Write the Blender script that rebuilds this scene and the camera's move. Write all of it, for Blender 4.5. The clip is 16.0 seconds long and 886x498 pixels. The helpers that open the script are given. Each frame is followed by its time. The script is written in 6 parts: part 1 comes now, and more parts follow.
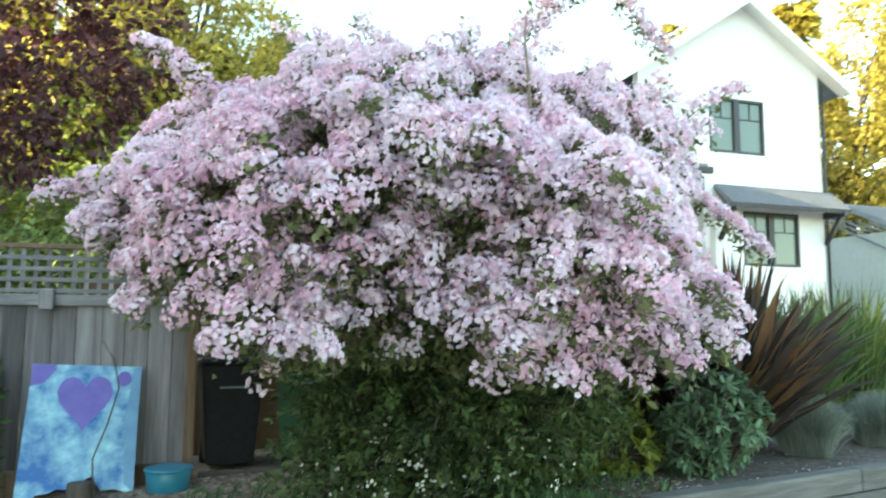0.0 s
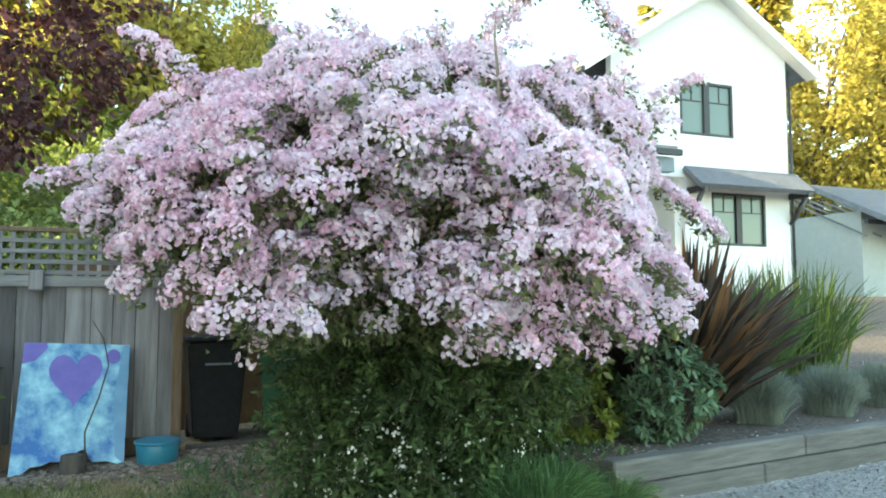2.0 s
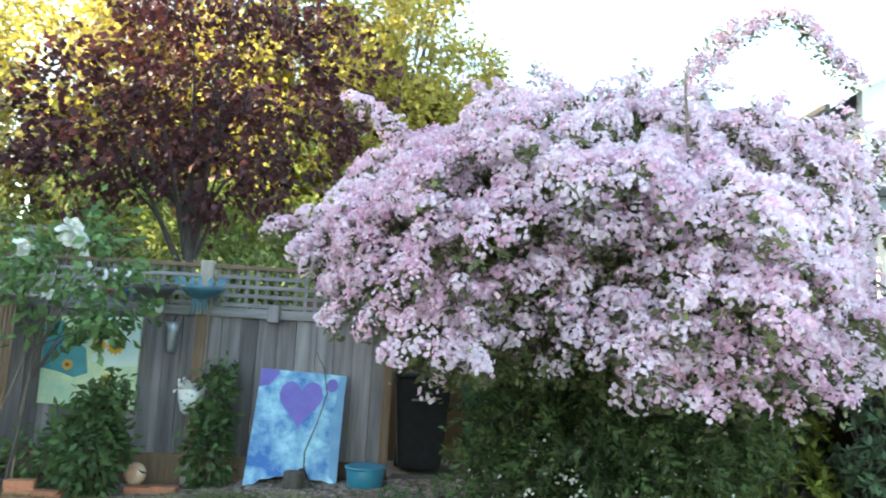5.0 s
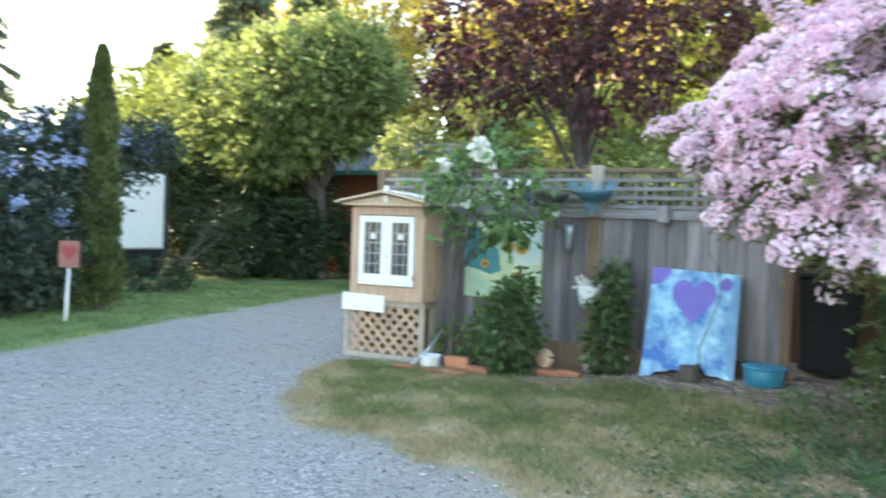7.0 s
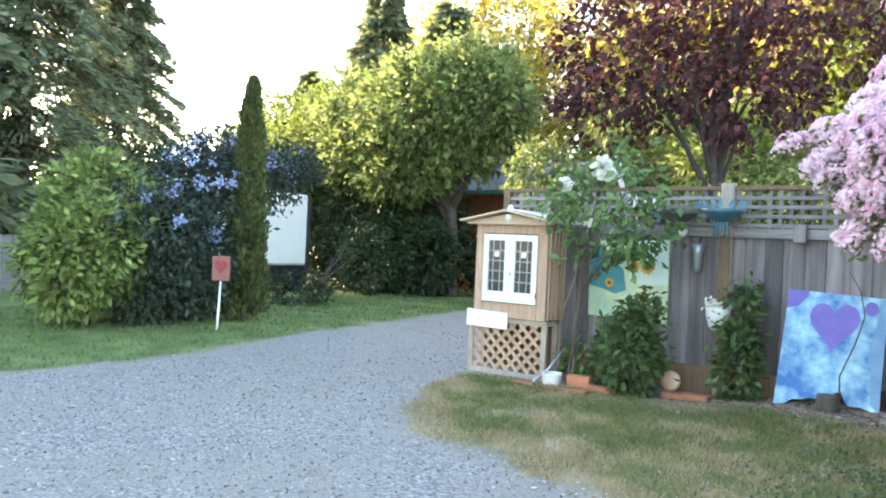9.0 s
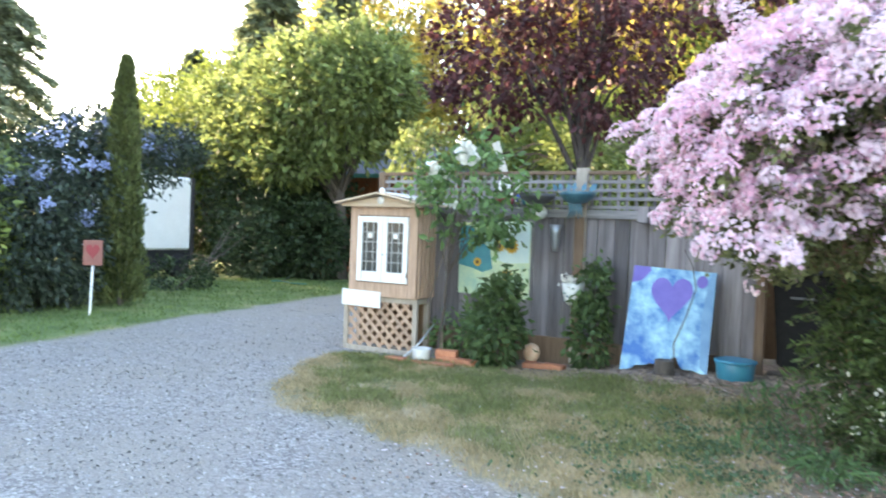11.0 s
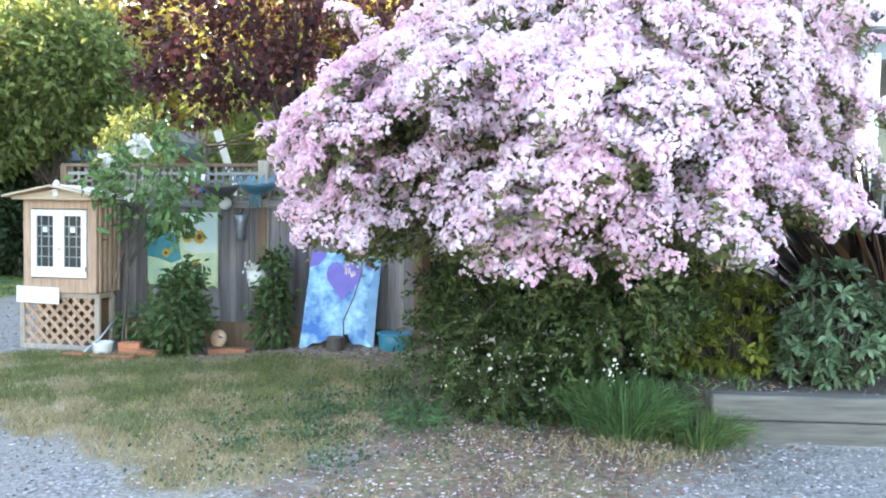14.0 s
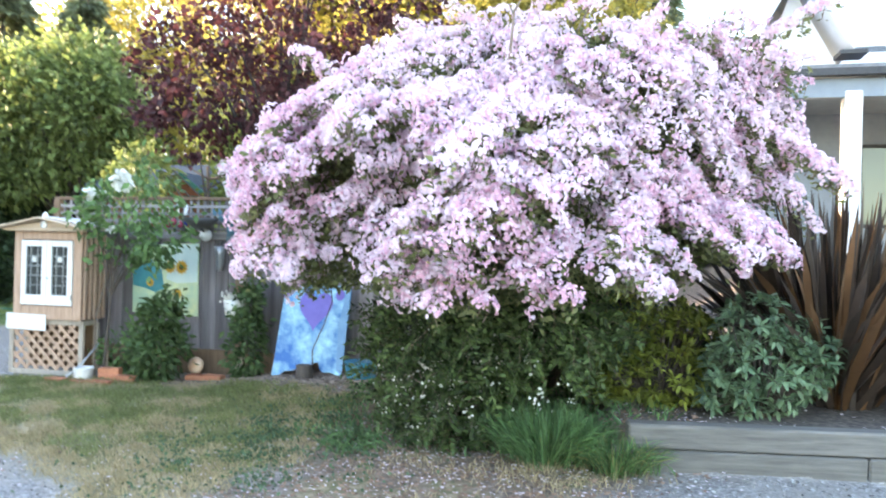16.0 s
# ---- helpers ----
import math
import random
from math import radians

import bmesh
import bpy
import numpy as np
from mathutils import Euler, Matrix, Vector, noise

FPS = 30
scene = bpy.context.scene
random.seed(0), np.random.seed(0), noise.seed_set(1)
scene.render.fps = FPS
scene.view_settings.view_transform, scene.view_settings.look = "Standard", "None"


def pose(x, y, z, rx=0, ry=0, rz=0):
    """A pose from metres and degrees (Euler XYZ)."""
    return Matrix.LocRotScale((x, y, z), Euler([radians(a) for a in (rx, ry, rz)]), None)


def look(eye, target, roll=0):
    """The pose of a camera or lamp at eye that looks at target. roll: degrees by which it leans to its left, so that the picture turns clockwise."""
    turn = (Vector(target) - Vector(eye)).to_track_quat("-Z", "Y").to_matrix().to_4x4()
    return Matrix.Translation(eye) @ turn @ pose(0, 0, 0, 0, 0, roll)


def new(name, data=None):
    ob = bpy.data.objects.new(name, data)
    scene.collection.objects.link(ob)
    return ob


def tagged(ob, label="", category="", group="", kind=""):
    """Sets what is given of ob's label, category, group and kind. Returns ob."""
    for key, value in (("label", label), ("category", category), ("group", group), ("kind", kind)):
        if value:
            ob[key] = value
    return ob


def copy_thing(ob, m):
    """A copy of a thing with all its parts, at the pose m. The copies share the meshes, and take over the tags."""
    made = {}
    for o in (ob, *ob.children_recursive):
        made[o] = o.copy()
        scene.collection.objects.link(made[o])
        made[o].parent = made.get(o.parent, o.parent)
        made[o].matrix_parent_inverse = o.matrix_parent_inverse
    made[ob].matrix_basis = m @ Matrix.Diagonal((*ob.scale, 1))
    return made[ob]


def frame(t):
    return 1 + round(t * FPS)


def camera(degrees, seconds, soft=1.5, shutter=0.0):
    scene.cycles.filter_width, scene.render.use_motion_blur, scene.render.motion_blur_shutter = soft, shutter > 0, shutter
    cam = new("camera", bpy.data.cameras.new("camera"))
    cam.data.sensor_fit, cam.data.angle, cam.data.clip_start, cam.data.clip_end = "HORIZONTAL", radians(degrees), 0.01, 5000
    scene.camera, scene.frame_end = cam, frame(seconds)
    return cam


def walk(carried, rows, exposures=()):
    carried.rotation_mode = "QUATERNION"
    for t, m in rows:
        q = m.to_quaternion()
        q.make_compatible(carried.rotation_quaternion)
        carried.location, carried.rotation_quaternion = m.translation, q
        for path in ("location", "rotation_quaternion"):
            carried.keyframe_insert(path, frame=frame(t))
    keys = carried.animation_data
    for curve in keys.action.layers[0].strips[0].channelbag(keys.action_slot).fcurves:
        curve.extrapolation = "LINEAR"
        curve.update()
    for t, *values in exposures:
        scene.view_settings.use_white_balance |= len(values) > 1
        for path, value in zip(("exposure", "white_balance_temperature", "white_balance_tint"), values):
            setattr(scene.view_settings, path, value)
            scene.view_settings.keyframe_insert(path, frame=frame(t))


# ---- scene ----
# ---- camera and walk ----
cam = camera(62.17, 16.0, 1.9, 0.5)
# seconds, x, y, z, pitch, roll, yaw
ROWS = [
    (0, 0.200, -0.097, 1.500, 5.96, -0.33, -18.53),
    (0.5, 0.262, -0.160, 1.497, 4.52, -0.92, -15.74),
    (1, 0.222, -0.242, 1.505, 5.17, -0.04, -18.44),
    (1.5, 0.129, -0.338, 1.501, 3.95, 0.72, -18.17),
    (2, 0.114, -0.410, 1.499, 4.32, -0.10, -20.25),
    (2.5, 0.164, -0.419, 1.510, 6.73, -0.64, -18.01),
    (3, 0.280, -0.467, 1.494, 7.12, -2.84, -13.03),
    (3.5, 0.348, -0.493, 1.475, 4.37, 0.93, -7.24),
    (3.7, 0.329, -0.524, 1.476, 5.18, -0.22, -7.68),
    (5.8, 0.487, -0.714, 1.474, 7.60, -1.20, 3.92),
    (6, 0.504, -0.770, 1.408, 4.52, 0.79, 7.08),
    (6.5, 0.416, -0.899, 1.460, -1.43, -1.30, 16.46),
    (7, 0.495, -0.817, 1.483, -1.64, -2.15, 27.68),
    (7.5, 0.532, -0.783, 1.496, -2.13, -2.03, 35.07),
    (8, 0.550, -0.793, 1.484, -2.47, -1.33, 38.81),
    (8.2, 0.567, -0.818, 1.481, -1.68, -1.52, 39.43),
    (10.3, 0.939, -0.895, 1.480, -0.59, -4.22, 34.76),
    (10.5, 0.984, -0.877, 1.476, -1.58, -3.89, 34.15),
    (11, 1.098, -0.950, 1.464, -1.50, -2.21, 30.33),
    (11.5, 1.205, -1.075, 1.467, -3.53, -2.18, 25.96),
    (12, 1.351, -1.115, 1.467, -1.37, -1.70, 20.60),
    (12.5, 1.621, -1.001, 1.464, -3.64, -3.00, 19.18),
    (13, 1.855, -0.947, 1.478, -2.03, -0.39, 16.16),
    (13.5, 2.025, -1.063, 1.498, -2.55, -1.05, 11.59),
    (14, 2.202, -1.082, 1.540, -2.19, -1.00, 12.54),
    (14.5, 2.416, -1.008, 1.541, 0.44, -3.28, 14.23),
    (15, 2.571, -1.065, 1.538, 1.36, -1.63, 13.54),
    (15.5, 2.698, -1.189, 1.546, -1.01, -3.66, 12.09),
    (16, 2.884, -1.187, 1.571, 0.19, -1.35, 14.47),
]
walk(cam, [(t, pose(x, y, z, 90 + pitch, roll, yaw)) for t, x, y, z, pitch, roll, yaw in ROWS],
     exposures=[(0.0, 2.86, 7450, -4), (3.7, 2.88, 7450, -3), (5.8, 3.02, 6800, 7), (7.0, 3.23, 7100, 8), (11.0, 3.40, 7200, 14), (13.5, 3.47, 7150, 14), (16.0, 3.47, 7100, 14)])

# ---- world and sun ----
SUN_DIR = Vector((-0.95, 0.03, 0.27)).normalized()
world = bpy.data.worlds.new("world")
scene.world = world
world.use_nodes = True
wn = world.node_tree.nodes
sky = wn.new("ShaderNodeTexSky")
sky.sky_type, sky.sun_disc = "NISHITA", False
sky.sun_elevation = math.asin(SUN_DIR.z)
sky.sun_rotation = math.atan2(SUN_DIR.x, SUN_DIR.y)
world.node_tree.links.new(sky.outputs[0], wn["Background"].inputs[0])
wn["Background"].inputs[1].default_value = 0.15
sun = new("sun", bpy.data.lights.new("sun", "SUN"))
sun.data.energy, sun.data.angle, sun.data.color = 3.2, radians(0.6), (1.0, 0.82, 0.56)
sun.matrix_world = look(SUN_DIR * 60, (0, 0, 0))

# ---- materials ----
def surf(name, c1, c2, rough=0.8, scale=8.0, bump=0.3, stretch=(1, 1, 1), big=0.25, island=0.0, object_random=0.0, thin=0.0, metal=0.0, spec=0.5, spread=0.25):
    """A procedural surface: two colours mixed by grain, large blotches, a spread by piece, relief; thin lets light through."""
    m = bpy.data.materials.new(name)
    m.use_nodes = True
    nt = m.node_tree
    N, L = nt.nodes, nt.links
    bsdf = N["Principled BSDF"]
    co = N.new("ShaderNodeTexCoord")
    mp = N.new("ShaderNodeMapping")
    mp.inputs["Scale"].default_value = stretch
    L.new(co.outputs["Object"], mp.inputs[0])
    n1 = N.new("ShaderNodeTexNoise")
    n1.inputs["Scale"].default_value, n1.inputs["Detail"].default_value, n1.inputs["Roughness"].default_value = scale, 6, 0.65
    L.new(mp.outputs[0], n1.inputs["Vector"])
    ramp = N.new("ShaderNodeValToRGB")
    ramp.color_ramp.elements[0].position, ramp.color_ramp.elements[1].position = 0.5 - spread, 0.5 + spread
    ramp.color_ramp.elements[0].color, ramp.color_ramp.elements[1].color = (*c1, 1), (*c2, 1)
    L.new(n1.outputs["Fac"], ramp.inputs[0])
    n2 = N.new("ShaderNodeTexNoise")
    n2.inputs["Scale"].default_value, n2.inputs["Detail"].default_value = scale * 0.13, 3
    L.new(co.outputs["Object"], n2.inputs["Vector"])
    mul = N.new("ShaderNodeMath")
    mul.operation = "MULTIPLY_ADD"
    mul.inputs[1].default_value, mul.inputs[2].default_value = 2 * big, 1 - big
    L.new(n2.outputs["Fac"], mul.inputs[0])
    value = mul.outputs[0]
    for amount, kind, socket in ((island, "ShaderNodeNewGeometry", "Random Per Island"), (object_random, "ShaderNodeObjectInfo", "Random")):
        if amount:
            g = N.new(kind)
            a = N.new("ShaderNodeMath")
            a.operation = "MULTIPLY_ADD"
            a.inputs[1].default_value, a.inputs[2].default_value = 2 * amount, 1 - amount
            L.new(g.outputs[socket], a.inputs[0])
            b = N.new("ShaderNodeMath")
            b.operation = "MULTIPLY"
            L.new(value, b.inputs[0])
            L.new(a.outputs[0], b.inputs[1])
            value = b.outputs[0]
    hsv = N.new("ShaderNodeHueSaturation")
    L.new(value, hsv.inputs["Value"])
    L.new(ramp.outputs[0], hsv.inputs["Color"])
    L.new(hsv.outputs[0], bsdf.inputs["Base Color"])
    bsdf.inputs["Roughness"].default_value = rough
    bsdf.inputs["Metallic"].default_value = metal
    bsdf.inputs["Specular IOR Level"].default_value = spec
    if bump:
        bp = N.new("ShaderNodeBump")
        bp.inputs["Strength"].default_value, bp.inputs["Distance"].default_value = bump, 0.01
        L.new(n1.outputs["Fac"], bp.inputs["Height"])
        L.new(bp.outputs[0], bsdf.inputs["Normal"])
    if thin:
        tr = N.new("ShaderNodeBsdfTranslucent")
        L.new(hsv.outputs[0], tr.inputs["Color"])
        mix = N.new("ShaderNodeMixShader")
        mix.inputs[0].default_value = thin
        L.new(bsdf.outputs[0], mix.inputs[1])
        L.new(tr.outputs[0], mix.inputs[2])
        L.new(mix.outputs[0], N["Material Output"].inputs[0])
    return m


def leafy(name, c1, c2, thin=0.35, island=0.35, rough=0.55):
    return surf(name, c1, c2, rough, 3.0, 0, island=island, thin=thin, spec=0.35, big=0.15)


fence_wood = surf("weathered_fence_wood", (0.11, 0.096, 0.100), (0.35, 0.32, 0.33), 0.85, 3.6, 0.6, (3, 3, 0.22), 0.6, object_random=0.45, spread=0.22)
rail_wood = surf("weathered_rail_wood", (0.15, 0.14, 0.145), (0.33, 0.315, 0.31), 0.85, 14, 0.5, (0.25, 3, 3), 0.25, object_random=0.2)
brown_wood = surf("brown_post_wood", (0.12, 0.072, 0.045), (0.25, 0.165, 0.105), 0.8, 12, 0.4, (3, 3, 0.25), 0.25)
cedar = surf("cedar_wood", (0.33, 0.20, 0.135), (0.56, 0.385, 0.275), 0.7, 12, 0.35, (3, 3, 0.3), 0.15, object_random=0.14)
pine = surf("pale_plywood", (0.43, 0.31, 0.215), (0.60, 0.465, 0.335), 0.65, 10, 0.25, (0.4, 3, 3), 0.15)
grey_pine = surf("greyed_frame_wood", (0.30, 0.25, 0.20), (0.48, 0.41, 0.34), 0.8, 12, 0.35, (2, 2, 0.5), 0.2, object_random=0.12)
timber_wood = surf("weathered_landscape_timber", (0.07, 0.067, 0.06), (0.18, 0.17, 0.152), 0.9, 9, 0.6, (0.25, 3, 3), 0.3, object_random=0.15)
white_paint = surf("white_paint", (0.74, 0.73, 0.70), (0.82, 0.81, 0.79), 0.5, 20, 0.1, big=0.08)
house_white = surf("white_house_siding", (0.80, 0.80, 0.79), (0.84, 0.84, 0.83), 0.6, 6, 0.05, big=0.05)
black_metal = surf("black_metal", (0.02, 0.02, 0.022), (0.045, 0.045, 0.05), 0.45, 20, 0.1)
dark_roof = surf("grey_roof_metal", (0.16, 0.18, 0.21), (0.27, 0.29, 0.33), 0.4, 5, 0.15, metal=0.4)
pale_metal = surf("pale_standing_seam_metal", (0.60, 0.66, 0.74), (0.72, 0.77, 0.83), 0.5, 5, 0.1)
# Blue-grey that puts the porch's shade into the siding colour.
porch_shade_siding = surf("shade_grey_siding", (0.22, 0.26, 0.30), (0.28, 0.32, 0.36), 0.7, 6, 0.1, big=0.1)
plum_bark = surf("dark_plum_bark", (0.025, 0.02, 0.02), (0.07, 0.055, 0.05), 0.9, 14, 0.8, (2, 2, 0.4), 0.3)
shingle = surf("dark_shingles", (0.09, 0.095, 0.11), (0.19, 0.20, 0.22), 0.9, 25, 0.5)
terracotta = surf("terracotta", (0.36, 0.13, 0.07), (0.52, 0.22, 0.12), 0.85, 18, 0.4, object_random=0.15)
shed_red = surf("red_brown_boards", (0.19, 0.06, 0.03), (0.31, 0.115, 0.055), 0.8, 10, 0.4, (3, 3, 0.3), object_random=0.12)
green_trim = surf("green_trim_paint", (0.03, 0.13, 0.10), (0.05, 0.20, 0.15), 0.5, 10, 0.1)
blue_tub = surf("blue_plastic", (0.02, 0.18, 0.28), (0.045, 0.26, 0.36), 0.4, 6, 0.1)
bin_black = surf("black_plastic", (0.010, 0.010, 0.011), (0.022, 0.022, 0.024), 0.7, 15, 0.1, spec=0.25)
bin_green = surf("green_plastic", (0.012, 0.07, 0.035), (0.02, 0.11, 0.055), 0.45, 15, 0.1)
bark = surf("grey_brown_bark", (0.05, 0.04, 0.035), (0.14, 0.115, 0.095), 0.9, 14, 0.8, (2, 2, 0.4), 0.3)
cane_bark = surf("tan_cane_bark", (0.14, 0.10, 0.075), (0.27, 0.21, 0.16), 0.85, 20, 0.4)
blue_glass = surf("blue_enamel", (0.03, 0.10, 0.16), (0.08, 0.22, 0.27), 0.3, 12, 0.1)
red_glass = surf("red_glass", (0.28, 0.03, 0.06), (0.42, 0.07, 0.11), 0.25, 12, 0.05)
cobalt_glass = surf("cobalt_glass", (0.02, 0.04, 0.22), (0.06, 0.10, 0.38), 0.2, 12, 0.05)
white_glaze = surf("white_glaze", (0.70, 0.70, 0.68), (0.80, 0.80, 0.78), 0.25, 12, 0.05)
purple_paint = surf("violet_paint", (0.13, 0.105, 0.45), (0.19, 0.15, 0.54), 0.5, 9, 0.15, big=0.1)
sky_paint = surf("cloudy_blue_paint", (0.006, 0.14, 0.47), (0.46, 0.84, 0.90), 0.45, 2.4, 0.1, big=0.2, spread=0.12)
red_paint = surf("red_paint", (0.22, 0.018, 0.025), (0.30, 0.03, 0.04), 0.5, 8, 0.1)
pink_board = surf("faded_red_board", (0.22, 0.085, 0.07), (0.30, 0.125, 0.10), 0.7, 9, 0.2)
field_paint = surf("pale_landscape_paint", (0.36, 0.58, 0.46), (0.80, 0.82, 0.45), 0.5, 2.2, 0.05, spread=0.14)
teal_paint = surf("teal_paint", (0.02, 0.19, 0.25), (0.06, 0.34, 0.38), 0.5, 6, 0.05)
yellow_paint = surf("sunflower_yellow_paint", (0.55, 0.27, 0.02), (0.70, 0.44, 0.05), 0.5, 14, 0.1)
brown_paint = surf("dark_brown_paint", (0.10, 0.05, 0.02), (0.16, 0.09, 0.04), 0.6, 14, 0.1)
steel = surf("brushed_zinc", (0.30, 0.33, 0.36), (0.45, 0.48, 0.50), 0.35, 12, 0.1, metal=0.7)
book_mat = surf("book_spines", (0.10, 0.07, 0.06), (0.45, 0.40, 0.36), 0.6, 3, 0.0, object_random=0.5)
pebble_mat = surf("grey_gravel", (0.19, 0.18, 0.172), (0.41, 0.395, 0.38), 0.85, 30, 0.3, island=0.45)
petal_litter = surf("fallen_petals", (0.62, 0.50, 0.55), (0.78, 0.70, 0.73), 0.7, 10, 0, island=0.15, thin=0.25)
bark_chip = surf("brown_bark_chips", (0.13, 0.085, 0.06), (0.44, 0.34, 0.27), 0.9, 10, 0, island=0.5)
dry_leaf = surf("dry_leaf_litter", (0.14, 0.075, 0.045), (0.34, 0.22, 0.15), 0.85, 10, 0, island=0.45)

grass_green = leafy("lawn_grass", (0.13, 0.16, 0.05), (0.27, 0.28, 0.115), 0.27, 0.38, 0.6)
verge_green = leafy("verge_grass", (0.09, 0.15, 0.04), (0.19, 0.25, 0.08), 0.25, 0.3, 0.6)
grass_dry = leafy("dry_lawn_grass", (0.34, 0.265, 0.14), (0.49, 0.39, 0.23), 0.25, 0.3, 0.7)
grass_dark = leafy("dark_tuft_grass", (0.06, 0.135, 0.05), (0.15, 0.26, 0.095), 0.3, 0.5)
clover_leaf = leafy("clover_leaves", (0.05, 0.095, 0.05), (0.11, 0.165, 0.08), 0.25, 0.4)
petal_mat = leafy("pale_pink_petals", (0.875, 0.695, 0.785), (0.957, 0.848, 0.90), 0.48, 0.10, 0.6)
petal_pink = leafy("pink_petals", (0.77, 0.47, 0.60), (0.88, 0.64, 0.73), 0.46, 0.15, 0.6)
petal_white = leafy("white_petals", (0.74, 0.73, 0.66), (0.84, 0.83, 0.78), 0.25, 0.08)
petal_blue = leafy("blue_flower_heads", (0.23, 0.28, 0.48), (0.40, 0.46, 0.68), 0.25, 0.25)
bush_leaf = leafy("bush_leaves", (0.10, 0.125, 0.05), (0.25, 0.265, 0.11), 0.45, 0.45)
# Skirt green darkened to include the shade cast by the blossom above.
shaded_skirt_leaf = leafy("shaded_skirt_leaves", (0.020, 0.045, 0.016), (0.115, 0.168, 0.055), 0.26, 0.72)
tree_leaf = leafy("broadleaf_tree_leaves", (0.11, 0.16, 0.05), (0.275, 0.325, 0.115), 0.40, 0.55)
lime_leaf = leafy("lime_leaves", (0.10, 0.145, 0.035), (0.21, 0.255, 0.06), 0.45, 0.35)
# Low-sun glow on the far trees is put into this yellow leaf colour.
sunlit_leaf = leafy("sun_yellowed_leaves", (0.29, 0.255, 0.055), (0.49, 0.42, 0.11), 0.54, 0.42)
plum_leaf = leafy("purple_plum_leaves", (0.046, 0.017, 0.021), (0.10, 0.034, 0.037), 0.28, 0.5)
# Needle green lifted and greyed so the colour holds the bright haze.
hazy_conifer_leaf = leafy("hazy_conifer_needles", (0.14, 0.175, 0.11), (0.27, 0.30, 0.17), 0.40, 0.40)
cypress_leaf = leafy("cypress_scales", (0.068, 0.092, 0.03), (0.145, 0.168, 0.058), 0.3, 0.45)
laurel_leaf = leafy("laurel_leaves", (0.10, 0.155, 0.045), (0.28, 0.34, 0.10), 0.32, 0.45, 0.4)
ceanothus_leaf = leafy("ceanothus_leaves", (0.028, 0.045, 0.035), (0.06, 0.085, 0.055), 0.2, 0.40)
rhodo_leaf = leafy("rhododendron_leaves", (0.075, 0.14, 0.075), (0.21, 0.30, 0.17), 0.24, 0.42, 0.36)
olive_leaf = leafy("yellow_green_leaves", (0.14, 0.185, 0.032), (0.31, 0.34, 0.07), 0.3, 0.5)
rose_leaf = leafy("rose_leaves", (0.075, 0.15, 0.05), (0.17, 0.27, 0.095), 0.32, 0.45)
# Leaves coloured nearly black to carry the shade under and behind the trees.
shade_dark_leaf = leafy("shade_darkened_leaves", (0.018, 0.036, 0.016), (0.05, 0.08, 0.03), 0.15, 0.5)
shrub_leaf = leafy("dark_shrub_leaves", (0.045, 0.09, 0.035), (0.12, 0.185, 0.065), 0.28, 0.45)
flax_blade = leafy("bronze_flax_blades", (0.036, 0.028, 0.025), (0.092, 0.064, 0.048), 0.22, 0.6, 0.4)
flax_rust = leafy("rusty_flax_blades", (0.11, 0.058, 0.028), (0.22, 0.115, 0.055), 0.22, 0.4, 0.5)
reed_leaf = leafy("green_reed_blades", (0.045, 0.09, 0.03), (0.105, 0.155, 0.05), 0.3, 0.35)
fescue_leaf = leafy("silver_fescue_blades", (0.15, 0.185, 0.155), (0.28, 0.31, 0.26), 0.25, 0.25, 0.7)

glass = bpy.data.materials.new("dark_window_glass")
glass.use_nodes = True
gb = glass.node_tree.nodes["Principled BSDF"]
gb.inputs["Base Color"].default_value, gb.inputs["Roughness"].default_value = (0.16, 0.21, 0.18, 1), 0.06
gb.inputs["Specular IOR Level"].default_value = 0.6
cabinet_glass = bpy.data.materials.new("dim_cabinet_glass")
cabinet_glass.use_nodes = True
gb = cabinet_glass.node_tree.nodes["Principled BSDF"]
gb.inputs["Base Color"].default_value, gb.inputs["Roughness"].default_value = (0.05, 0.055, 0.055, 1), 0.12
gb.inputs["Specular IOR Level"].default_value = 0.35

# ---- builders ----
def smooth(v):
    v = np.clip(v, 0, 1)
    return v * v * (3 - 2 * v)


def mesh_of(bm, material):
    me = bpy.data.meshes.new("mesh")
    bm.to_mesh(me)
    bm.free()
    for m in (material if isinstance(material, (list, tuple)) else [material]):
        me.materials.append(m)
    return me


def part(name, bm, material, parent=None, label=""):
    """Links a bmesh (or a finished mesh) as one object under a thing or a part."""
    me = bm if isinstance(bm, bpy.types.Mesh) else mesh_of(bm, material)
    me.name = name
    ob = new(name, me)
    ob.parent = parent
    return tagged(ob, label)


def thing(name, label, category, x=0, y=0, z=0, yaw=0, group="", kind=""):
    ob = new(name)
    ob.empty_display_size = 0.1
    ob.matrix_world = pose(x, y, z, 0, 0, yaw)
    return tagged(ob, label, category, group, kind)


def box(sx, sy, sz, x=0, y=0, z=0, bevel=0.0, bm=None, m=None):
    """A box with its middle at x, y, z."""
    bm = bm or bmesh.new()
    r = bmesh.ops.create_cube(bm, size=1, matrix=(m or Matrix()) @ Matrix.Translation((x, y, z)) @ Matrix.Diagonal((sx, sy, sz, 1)))
    if bevel:
        edges = {e for v in r["verts"] for e in v.link_edges}
        bmesh.ops.bevel(bm, geom=list(edges), offset=bevel, segments=1, affect="EDGES")
    return bm


